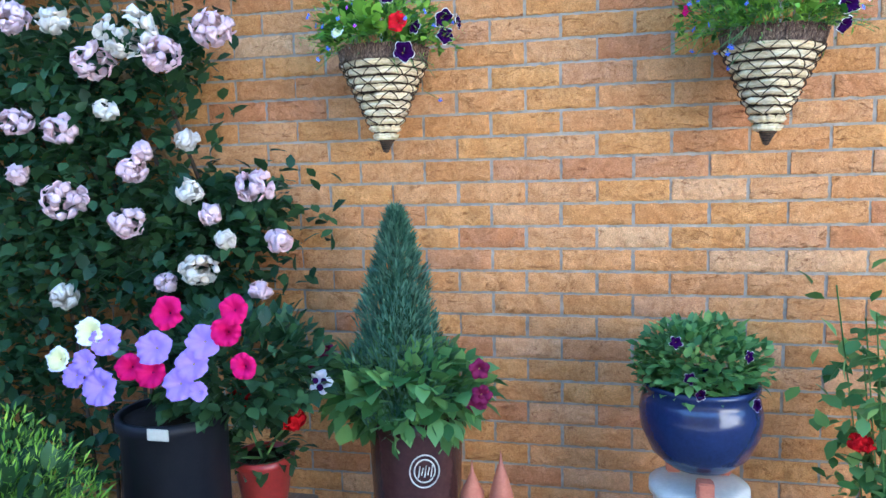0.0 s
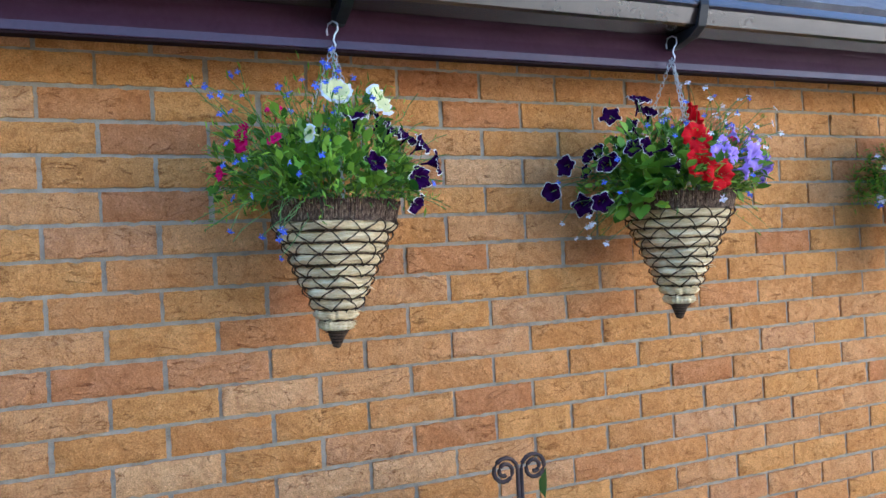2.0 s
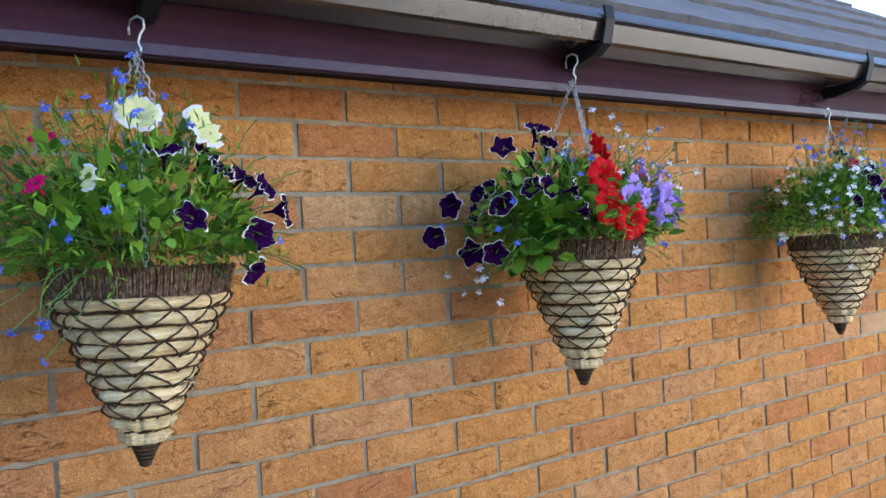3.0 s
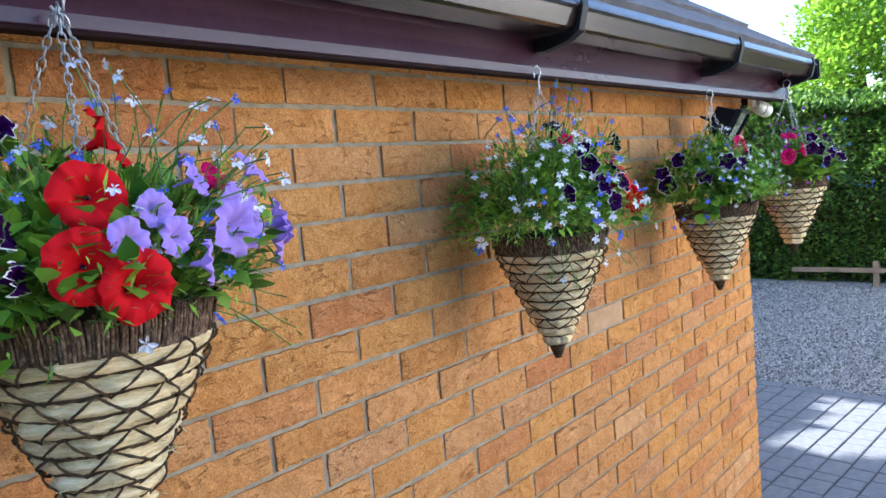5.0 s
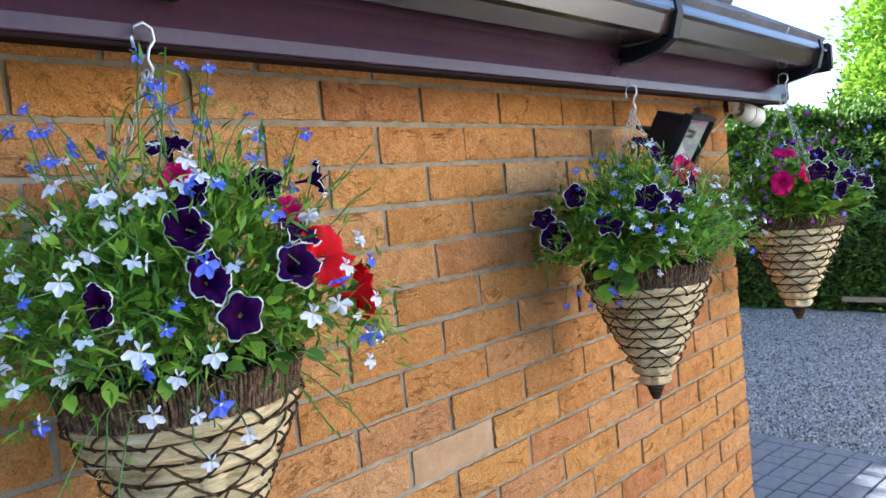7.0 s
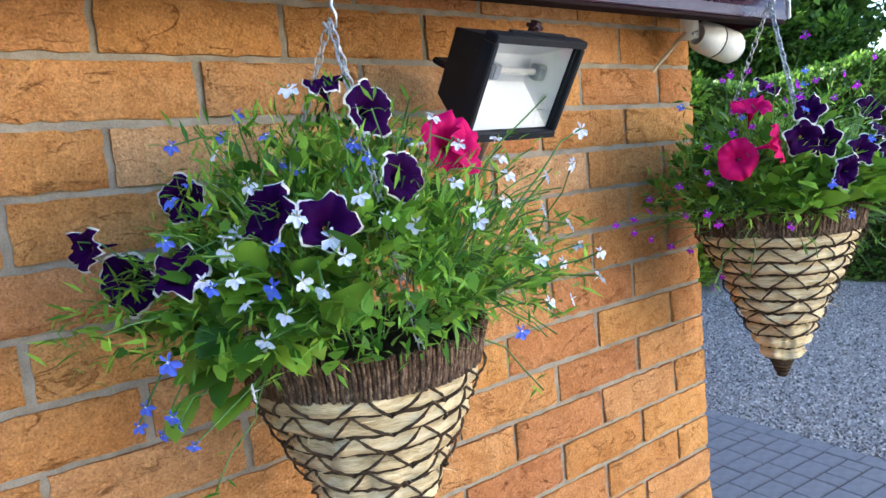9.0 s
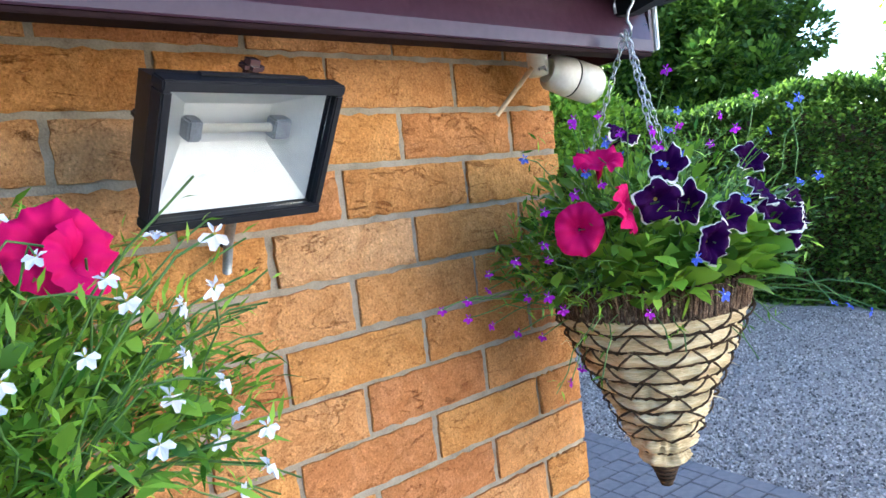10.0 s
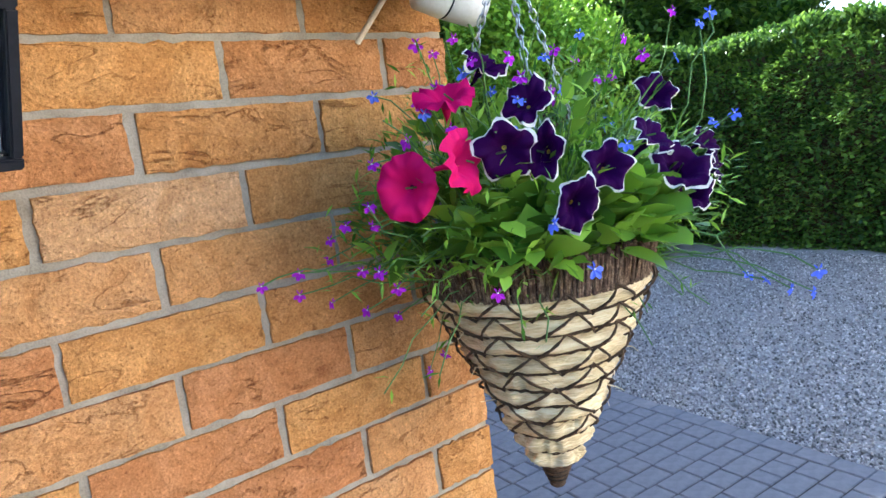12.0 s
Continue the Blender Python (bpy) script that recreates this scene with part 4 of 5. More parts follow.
BLOOMS_E = [
    ("dark", -0.154, -0.153, 2.098, (-0.7, -0.7, 0.0)), ("dark", -0.243, -0.135, 2.061, (-0.9, -0.4, 0)), ("dark", -0.210, -0.137, 2.023, (-0.75, -0.65, 0.0)), ("dark", -0.192, -0.248, 2.040, (-0.5, -0.6, 0.6)),
    ("dark", -0.130, -0.296, 2.082, (-0.7, -0.3, 0.2)), ("dark", -0.092, -0.332, 2.070, (-0.2, -0.8, 0.3)), ("dark", -0.028, -0.231, 2.198, (-0.2, -0.3, 0.9)), ("dark", 0.014, -0.245, 2.170, (0.1, -0.9, 0.2)),
    ("dark", -0.011, -0.328, 2.101, (0.2, -0.9, 0.1)), ("magenta", 0.096, -0.263, 2.132, (-0.2, -0.9, 0.3)), ("magenta", 0.113, -0.272, 2.122, (0.4, -0.8, 0.2)), ("white", -0.136, -0.281, 2.106),
    ("white", -0.166, -0.293, 2.067), ("white", -0.168, -0.301, 2.056), ("white", -0.187, -0.292, 2.035), ("white", -0.128, -0.347, 2.029),
    ("white", -0.116, -0.357, 2.021), ("white", -0.144, -0.345, 2.005), ("white", -0.160, -0.337, 1.987), ("white", -0.095, -0.358, 2.044),
    ("white", -0.117, -0.327, 2.078), ("white", 0.029, -0.348, 2.092), ("white", 0.122, -0.317, 2.093), ("white", -0.066, -0.341, 2.090),
    ("white", -0.030, -0.366, 2.062), ("white", 0.037, -0.368, 2.056), ("white", -0.053, -0.358, 2.070), ("white", 0.145, -0.349, 2.088),
    ("white", 0.157, -0.373, 2.098), ("white", 0.145, -0.341, 2.055), ("white", 0.159, -0.362, 2.038), ("white", 0.116, -0.360, 2.010),
    ("white", 0.154, -0.354, 2.000), ("white", 0.172, -0.388, 2.009), ("white", 0.170, -0.387, 1.985), ("white", 0.125, -0.360, 1.965),
    ("white", 0.063, -0.278, 2.157), ("white", 0.156, -0.388, 2.130), ("white", 0.043, -0.361, 2.068), ("white", 0.080, -0.296, 2.128),
    ("white", -0.169, -0.313, 2.035), ("white", 0.087, -0.348, 2.069), ("white", 0.163, -0.369, 2.017), ("blue", -0.159, -0.163, 2.149),
    ("blue", -0.115, -0.177, 2.154), ("blue", -0.089, -0.221, 2.150), ("blue", -0.101, -0.188, 2.174), ("blue", -0.166, -0.261, 2.090),
    ("blue", -0.138, -0.327, 2.058), ("blue", -0.183, -0.300, 2.029), ("blue", -0.195, -0.233, 2.066), ("blue", -0.221, -0.154, 1.891),
    ("blue", -0.219, -0.185, 1.916), ("blue", -0.213, -0.204, 1.893), ("blue", -0.212, -0.260, 1.917), ("blue", -0.203, -0.263, 1.896),
    ("blue", -0.215, -0.256, 1.923), ("blue", -0.108, -0.174, 2.138), ("blue", -0.147, -0.158, 2.116),
]
BLOOMS_F = [
    ("magenta", -0.216, -0.259, 2.075, (-0.85, -0.6, 0.05)), ("magenta", -0.180, -0.307, 2.094, (0.35, -0.9, 0.15)), ("magenta", -0.145, -0.245, 2.159, (-0.3, -0.3, 0.9)), ("dark", -0.079, -0.239, 2.188),
    ("dark", -0.153, -0.330, 2.098), ("dark", -0.126, -0.351, 2.093), ("dark", -0.070, -0.379, 2.073), ("dark", -0.109, -0.372, 2.043),
    ("dark", 0.091, -0.328, 2.139), ("dark", 0.007, -0.379, 2.095), ("dark", 0.044, -0.384, 2.061), ("dark", 0.069, -0.380, 2.031),
    ("dark", 0.108, -0.386, 2.052), ("dark", -0.107, -0.318, 2.143), ("dark", 0.106, -0.377, 2.079), ("violet", -0.294, -0.081, 1.983),
    ("violet", -0.249, -0.084, 1.988), ("violet", -0.255, -0.088, 1.965), ("violet", -0.222, -0.099, 1.949), ("violet", -0.187, -0.114, 1.933),
    ("violet", -0.206, -0.086, 2.018), ("violet", -0.228, -0.163, 2.040), ("violet", -0.232, -0.220, 2.042), ("violet", -0.225, -0.208, 1.994),
    ("violet", -0.214, -0.221, 1.976), ("violet", -0.218, -0.165, 1.990), ("violet", -0.197, -0.244, 2.118), ("violet", -0.215, -0.207, 2.100),
    ("violet", -0.081, -0.157, 2.211), ("violet", -0.148, -0.166, 1.858), ("violet", -0.126, -0.169, 1.872), ("violet", -0.164, -0.311, 1.967),
    ("violet", -0.155, -0.129, 1.921), ("violet", -0.230, -0.213, 2.060), ("violet", -0.162, -0.224, 2.153), ("violet", -0.213, -0.088, 1.996),
    ("blue", -0.139, -0.114, 2.172), ("blue", -0.138, -0.324, 2.119), ("blue", -0.113, -0.313, 2.144), ("blue", -0.025, -0.272, 2.188),
    ("blue", 0.088, -0.356, 2.171), ("blue", 0.089, -0.384, 2.201), ("blue", 0.089, -0.396, 2.209), ("blue", 0.107, -0.383, 2.099),
    ("blue", 0.112, -0.405, 2.105), ("blue", 0.091, -0.421, 1.937), ("blue", 0.091, -0.440, 1.933), ("blue", 0.092, -0.465, 1.926),
    ("blue", 0.092, -0.487, 1.925), ("blue", 0.099, -0.489, 1.945), ("blue", -0.041, -0.379, 2.090), ("blue", -0.171, -0.243, 2.142),
]

PLANTS = {"A": (BLOOMS_A, "red and plum petunias with trailing violet lobelia"), "B": (BLOOMS_B, "cream and plum petunias with trailing blue lobelia"),
          "C": (BLOOMS_C, "plum, red and lavender petunias with white lobelia"), "D": (BLOOMS_D, "dense white and blue lobelia with plum and red petunias"),
          "E": (BLOOMS_E, "plum petunias with feathery white lobelia"), "F": (BLOOMS_F, "magenta and white-edged plum petunias with violet lobelia")}
LOOSE = {"A": {"blue": 14}, "B": {"blue": 8}, "C": {"white": 8, "blue": 6}, "D": {"white": 45, "blue": 14}, "E": {"white": 14, "blue": 4}, "F": {"blue": 4}}


def planting(key, seed):
    """The plants of one basket: leaves, stems and each bloom."""
    blooms, label = PLANTS[key]
    r = np.random.RandomState(seed)
    t = thing("basket_planting", label, "flowers", (BASKETS[key], 0, 0), "plants in the hanging baskets")
    c = np.array([0, -0.205, TIP[key] + 0.31])

    def dome(m, low=-0.15, R=(0.185, 0.165, 0.17)):
        g = r.normal(size=(m, 3))
        g /= np.linalg.norm(g, axis=1, keepdims=True)
        g[:, 2] = np.abs(g[:, 2]) * (1 - low) + low * r.rand(m)
        p = c + g * np.array(R) * (r.uniform(0.35, 1.0, (m, 1)) ** 0.6)
        lumps = np.array([noise.noise(Vector(q * 9 + seed)) for q in p])
        p += g * (0.075 * lumps)[:, None]
        if key == "D":
            p[:, 0] *= 1 - 0.35 * np.clip(g[:, 2], 0, 1)
        p[:, 1] = np.minimum(p[:, 1], -0.012)
        return p, g

    fine = key in "DE"
    broad, thin = {"A": (700, 1300), "B": (750, 2600), "C": (950, 1900), "D": (1700, 5600), "E": (1900, 5600), "F": (900, 2800)}[key]
    p, g = dome(broad, -0.02, (0.215, 0.185, 0.18))
    foliage("broad_leaves", p, g + r.normal(size=g.shape) * 0.6 + np.array([0, -0.15, 0.1]), r.uniform(0.013, 0.027, broad) if fine else r.uniform(0.020, 0.038, broad), LEAF, t, r)
    p, g = dome(thin, -0.2 if key in "BD" else -0.05, (0.245, 0.20, 0.21))
    foliage("thin_leaves", p, g + r.normal(size=g.shape) * 1.0, r.uniform(0.012, 0.028, thin), FINE, t, r, BLADE_V, BLADE_F)
    p, g = dome(110, 0.0, (0.17, 0.16, 0.09))
    foliage("rim_leaves", p, g + r.normal(size=g.shape) * 0.4 + np.array([0, -0.2, 0.75]), r.uniform(0.018, 0.030, 110) if fine else r.uniform(0.032, 0.050, 110), LEAF, t, r)
    if key in "CE":
        m = 18
        a = r.uniform(-3.3, -2.4, m)
        p = np.stack([r.uniform(0.14, 0.19, m) * np.cos(a), c[1] + r.uniform(0.13, 0.17, m) * np.sin(a), c[2] + r.uniform(-0.045, 0.030, m)], 1)
        foliage("drooping_leaves", p, np.stack([np.cos(a), np.sin(a), r.uniform(-1.1, 0.3, m)], 1) + r.normal(size=(m, 3)) * 0.4, r.uniform(0.034, 0.052, m), LEAF, t, r, ROUND_V, ROUND_F)
    if key in "ACEF":
        m = 60 if key == "F" else 40
        a = r.uniform(-3.1, -2.1, m) if key == "E" else r.uniform(-2.9, -1.3, m)
        p = np.stack([0.150 * np.cos(a), c[1] + 0.145 * np.sin(a), c[2] + r.uniform(0.005, 0.070, m)], 1)
        foliage("round_leaves", p, np.stack([np.cos(a), np.sin(a), r.uniform(-0.2, 1.2, m)], 1) + r.normal(size=(m, 3)) * 0.35, r.uniform(0.038, 0.062, m), LEAF, t, r, ROUND_V, ROUND_F)

    def bend(root, mid, e, wave):
        """A stem that arcs from its root to its end, a little crooked."""
        k = r.normal(size=(7, 3)) * wave
        return [tuple((1 - q) ** 2 * root + 2 * q * (1 - q) * mid + q * q * e + (k[n] if 0 < n < 6 else 0)) for n, q in enumerate(np.linspace(0, 1, 7))]

    # stems to every bloom, and sprays that trail free
    stems = []
    for kind, x, y, z, *_ in blooms:
        e = np.array([x, y, z])
        root = c + np.array([x * 0.45, (y - c[1]) * 0.4, -0.02])
        mid = (root + e) / 2 + np.array([0, 0, 0.03 if z > 1.95 else 0.02])
        far = np.linalg.norm(e - root)
        stems.append(bend(root, mid + r.normal(size=3) * 0.22 * far + np.array([0, 0, 0.15 * far]), e, 0.003))
    P, D = [], []
    for _ in range(38 if key != "A" else 22):
        a, up = r.uniform(-math.pi, 0.15), r.uniform(-0.5, 0.9)
        side = np.array([math.cos(a), math.sin(a) * 0.75, up])
        e = c + side * np.array([0.25, 0.19, 0.22]) * r.uniform(0.85, 1.12)
        e[1] = min(e[1], -0.02)
        root = c + side * np.array([0.1, 0.08, 0.03])
        mid = (root + e) / 2 + np.array([0, 0, 0.035])
        stems.append(bend(root, mid, e, 0.003))
        for q in r.uniform(0.3, 1, 9):
            at = (1 - q) ** 2 * root + 2 * q * (1 - q) * mid + q * q * e
            P.append(at + r.normal(size=3) * 0.003), D.append(side + r.normal(size=3) * 0.8)
    # tall loose shoots that carry a few tiny blooms
    tips = []
    tall, lean, spread = {"A": (4, 0.0, 0.12), "B": (16, -0.08, 0.16), "C": (12, 0.09, 0.12), "D": (18, 0.0, 0.10), "E": (10, -0.03, 0.12), "F": (16, 0.02, 0.16)}[key]
    for _ in range(tall):
        a = lean + r.uniform(-spread, spread)
        e = c + np.array([a * 1.3, r.uniform(-0.11, 0.06), r.uniform(0.16, (0.19 if key == "E" else 0.20) + (0.02 if key == "E" else 0.12) * (1 - abs(a - lean) / spread * 0.6))])
        root = c + np.array([a * 0.5, r.uniform(-0.05, 0.03), 0.04])
        mid = (root + e) / 2 + r.normal(size=3) * 0.02
        stems.append(bend(root, mid, e, 0.002))
        for q in r.uniform(0.25, 1, 16):
            at = (1 - q) ** 2 * root + 2 * q * (1 - q) * mid + q * q * e
            P.append(at + r.normal(size=3) * 0.003), D.append(np.array([0, 0, 0.8]) + r.normal(size=3) * 0.7)
        for q in (1.0, 0.84):
            if r.rand() < 0.75:
                tips.append(tuple((1 - q) ** 2 * root + 2 * q * (1 - q) * mid + q * q * e + r.normal(size=3) * 0.005))
    foliage("spray_leaves", P, D, r.uniform(0.010, 0.022, len(P)), FINE, t, r, BLADE_V, BLADE_F)
    tubes("stem_growth", stems, 0.0009, STEM, t, sides=4, kind="stuff")
    for kind, x, y, z, *turn in blooms:
        out = np.array([x, y, z]) - (c + np.array([0, 0, -0.02]))
        out /= np.linalg.norm(out)
        big = kind in BIG
        face = out * (0.95 if big else 0.5) + np.array([-0.40 if x < 0.1 else -0.15, -0.60, 0.12]) + r.normal(size=3) * (0.45 if kind == "dark" else 0.3 if big else 0.4)
        face = turn[0] if turn else face
        size = {"dark": 0.032, "red": 0.043 if key == "C" else 0.036, "magenta": 0.033, "lavender": 0.034 if x > 0.10 else 0.026, "cream": 0.037}.get(kind, 0.0095 if kind != "white" else 0.0105) * r.uniform(0.88, 1.08)
        size *= r.uniform(0.84, 1.1) * (0.86 if kind == "dark" and key == "D" else 1.0) if big else 1.0
        bloom(kind, (x, y, z), face, size * (0.6 if key in "BCD" and kind == "magenta" or kind == "cream" and z < 2.12 else 1), t, r)
    for at in tips:
        bloom({"C": "white", "E": "white", "F": "violet"}.get(key, "blue") if r.rand() < 0.6 else "blue", at, np.array([-0.5, -0.7, 0.1]) + r.normal(size=3) * 0.4, r.uniform(0.008, 0.0115), t, r)
    for kind, m in LOOSE[key].items():
        p, g = dome(m, -0.25, (0.235, 0.21, 0.20))
        p = c + g * np.array([0.225, 0.20, 0.19]) * r.uniform(0.9, 1.1, (m, 1))
        p[:, 1] = np.minimum(p[:, 1], -0.015)
        for a, b in zip(p, g):
            if b[1] > 0.2:
                a[1] = 2 * c[1] - a[1]
            bloom(kind, tuple(a), b + np.array([-0.3, -0.6, 0.1]) + r.normal(size=3) * 0.3, r.uniform(0.009, 0.0140) * (1.2 if key == "D" else 1), t, r)
    return t


for k, key in enumerate("ABCDEF"):
    planting(key, 40 + k)

# ---- floodlight ----
lamp = thing("floodlight", "black halogen floodlight with a clear glass front on the brick wall", "lamp")
lamp.matrix_basis = pose(3.383, -0.184, 2.197, 30.1, -0.5, 7.9)
W, H, D = 0.173, 0.124, 0.075
v = [(x * W / 2, 0, z * H / 2) for x, z in ((-1, -1), (1, -1), (1, 1), (-1, 1))] + [(x * W / 2 * 0.78, D, z * H / 2 * 0.7 + 0.005) for x, z in ((-1, -1), (1, -1), (1, 1), (-1, 1))]
bm = bmesh.new()
bv = [bm.verts.new(p) for p in v]
for q in ((4, 5, 1, 0), (5, 6, 2, 1), (6, 7, 3, 2), (7, 4, 0, 3), (7, 6, 5, 4)):
    bm.faces.new([bv[k] for k in q])
bmesh.ops.recalc_face_normals(bm, faces=bm.faces)
part("housing", bm, BLACK, lamp)
bm = bmesh.new()
for a in ((-W / 2 - 0.006, W / 2 + 0.006, -0.014, 0.006, H / 2 - 0.004, H / 2 + 0.006), (-W / 2 - 0.006, W / 2 + 0.006, -0.014, 0.006, -H / 2 - 0.006, -H / 2 + 0.004),
          (-W / 2 - 0.006, -W / 2 + 0.003, -0.0135, 0.0055, -H / 2 + 0.004, H / 2 - 0.004), (W / 2 - 0.003, W / 2 + 0.006, -0.0135, 0.0055, -H / 2 + 0.004, H / 2 - 0.004)):
    box(bm, *a, bevel=0.0015)
part("front_frame", bm, BLACK, lamp)
part("glass", boxed(-W / 2 + 0.003, W / 2 - 0.003, -0.006, -0.003, -H / 2 + 0.004, H / 2 - 0.004), GLASS, lamp, "clear glass front").visible_shadow = False
bm = bmesh.new()
a, b = (W / 2 - 0.006, H / 2 - 0.006), (W / 2 * 0.52, H / 2 * 0.30)
rv = [bm.verts.new((x * a[0], 0.0, z * a[1])) for x, z in ((-1, -1), (1, -1), (1, 1), (-1, 1))] + [bm.verts.new((x * b[0], 0.034, z * b[1] + 0.014)) for x, z in ((-1, -1), (1, -1), (1, 1), (-1, 1))]
for q in ((0, 1, 5, 4), (1, 2, 6, 5), (2, 3, 7, 6), (3, 0, 4, 7), (4, 5, 6, 7)):
    bm.faces.new([rv[k] for k in q])
part("reflector", bm, SILVER, lamp, "pressed silver reflector")
tubes("halogen_tube", [[(-0.045, 0.016, 0.016), (0.040, 0.016, 0.016)]], 0.0045, CREAMGLAZE, lamp, "white halogen tube", sides=10)
part("tube_clip", boxed(0.034, 0.054, 0.008, 0.024, 0.006, 0.026, bevel=0.002), STEEL, lamp, "grey tube clip")
part("tube_clip", boxed(-0.054, -0.040, 0.008, 0.024, 0.006, 0.026, bevel=0.002), STEEL, lamp, "grey tube clip")
part("vent_slot", boxed(-0.055, 0.055, -0.003, 0.005, H / 2 + 0.0065, H / 2 + 0.009, bevel=0.001), BLACK, lamp)
part("thumb_screw", boxed(-0.010, 0.010, 0.0, 0.020, H / 2 + 0.0062, H / 2 + 0.020, bevel=0.005), BROWNGLAZE, lamp, "brown clamp screw")
BRACKET = [(3.407, -0.085, 2.142), (3.411, -0.055, 2.112), (3.415, -0.03, 2.077), (3.429, -0.006, 2.109)]
for path, rad in ((BRACKET[:3], 0.0055), ([BRACKET[2], tuple((a + b) / 2 for a, b in zip(BRACKET[2], (BRACKET[3][0], -0.02, BRACKET[3][2]))), (BRACKET[3][0], -0.006, BRACKET[3][2])], 0.004)):
    local = [lamp.matrix_basis.inverted() @ Vector(p) for p in path]
    tubes("bracket_arm", [local], rad, STEEL, lamp, "grey steel bracket arm", sides=8)
tubes("bracket_screw", [[lamp.matrix_basis.inverted() @ Vector(p) for p in ((BRACKET[3][0], -0.010, BRACKET[3][2]), (BRACKET[3][0], 0.004, BRACKET[3][2]))]], 0.006, BLACK, lamp, sides=10)
part("wall_bracket", boxed(-0.05, 0.05, D + 0.001, 0.118, -0.012, -0.004, bevel=0.002), BLACK, lamp)

# ---- white sensor under the soffit ----
pir = thing("white_security_sensor", "white cylindrical outdoor sensor fixed under the brown soffit", "sensor", (3.925, -0.078, 2.308))
lathe("mount", [(0.016, -0.012), (0.016, 0.058), (0.020, 0.0595)], WHITEP, pir, n=20)
v, f = [], []
ax = Vector((0.86, -0.20, -0.26)).normalized()
start = Vector((0.006, -0.012, -0.006))
tube(v, f, [start + ax * q for q in (0, 0.006, 0.04, 0.042, 0.044, 0.046, 0.085, 0.094)], [0.018, 0.027, 0.030, 0.0285, 0.0285, 0.030, 0.030, 0.025], 28)
raw("sensor_body", v, f, WHITEP, pir, smooth=True)
tubes("seam", [[start + ax * 0.0425, start + ax * 0.0445]], 0.0293, BLACK, pir, "dark seam", sides=28)
tubes("stick", [[(-0.018, -0.004, 0.000), (-0.043, 0.055, -0.062)]], 0.0038, CANE, pir, "pale bare wooden stick", sides=6)
tubes("wire_loop", [[(0.0, -0.016, -0.006), (-0.012, -0.022, -0.003), (-0.022, -0.02, -0.006)]], 0.003, ZINC, pir, sides=6)


# ---- pots and plants at the foot of the wall ----
def clump(name, parent, centre, radii, count, size, material, seed, tv=OVAL_V, tf=OVAL_F, up=0.3, solid=0.5):
    r = np.random.RandomState(seed)
    g = r.normal(size=(count, 3))
    g /= np.linalg.norm(g, axis=1, keepdims=True)
    p = np.array(centre) + g * np.array(radii) * r.uniform(solid, 1, (count, 1))
    return foliage(name, p, g + r.normal(size=g.shape) * 0.5 + np.array([0, 0, up]), size * r.uniform(0.6, 1.2, count), material, parent, r, tv, tf)


tall = thing("tall_pot", "tall dark brown glazed pot with an oval badge", "pot", (-0.738, -0.38, 0))
lathe("pot_body", [(0.100, 0), (0.103, 0.01), (0.135, 0.89), (0.142, 0.915), (0.144, 0.950), (0.130, 0.953), (0.126, 0.92)], BROWNGLAZE, tall)
v, f = [], []
for rr in (0.040, 0.028):
    tube(v, f, [(0.055 + rr * math.cos(w) * 0.95, -0.126 + 0.35 * rr * math.cos(w) + (0.002 if rr < 0.03 else 0), 0.820 + rr * 1.15 * math.sin(w)) for w in np.linspace(0, 2 * math.pi, 26)[:-1]], 0.0022, 5, True)
for k in range(5):
    tube(v, f, [(0.039 + 0.008 * k, -0.132 + 0.003 * k, 0.803 + 0.006 * (k % 2)), (0.044 + 0.008 * k, -0.131 + 0.003 * k, 0.836 - 0.005 * (k % 2))], 0.0018, 5)
raw("badge", v, f, CREAMGLAZE, tall, "raised oval badge", smooth=True)
cone = thing("dwarf_conifer", "dense blue-green dwarf conifer in the tall brown pot", "shrub", (-0.782, -0.38, 0.93))
r = np.random.RandomState(61)
m = 9000
h = r.rand(m) ** 1.25
a = r.uniform(0, 2 * math.pi, m)
lumps = np.array([noise.noise(Vector((math.cos(p) * 2.6, math.sin(p) * 2.6, q * 9))) for p, q in zip(a, h)])
rad = (0.150 * (1 - h) ** 0.80 + 0.004) * (1 + 0.42 * lumps) * r.uniform(0.7, 1.05, m)
p = np.stack([rad * np.cos(a), rad * np.sin(a), 0.02 + h * 0.572], 1)
d = np.stack([np.cos(a) * 0.6, np.sin(a) * 0.6, np.full(m, 1.0)], 1) + r.normal(size=(m, 3)) * 0.25
foliage("needles", p, d, r.uniform(0.020, 0.042, m), CONELEAF, cone, r, BLADE_V, BLADE_F)
# core in a darker green that stands for shade between the needles
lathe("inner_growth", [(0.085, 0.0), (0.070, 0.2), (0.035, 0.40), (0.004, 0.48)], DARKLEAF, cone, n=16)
pansy = thing("pansy_planting", "leafy pansies with maroon and white blooms", "flowers", (-0.762, -0.38, 0.95))
clump("leaves", pansy, (0, -0.01, 0.07), (0.245, 0.17, 0.12), 750, 0.075, MIDLEAF, 62, up=0.1)
clump("drooping_leaves", pansy, (0.0, -0.06, 0.0), (0.20, 0.09, 0.06), 90, 0.075, MIDLEAF, 63, up=-1.0)
for x, z, kind in ((-0.235, 0.13, "maroon"), (-0.20, 0.20, "maroon"), (0.235, 0.16, "maroon"), (0.24, 0.09, "maroon"), (0.225, 0.065, "maroon")):
    bloom(kind, (x, -0.12, z), (x, -1, 0.1), 0.030, pansy, r)
fm = bloom_mesh("white_pansy", PETAL["white"], PETAL["white"], EYE, 0.2, 33)
ob = new("pansy_bloom", fm)
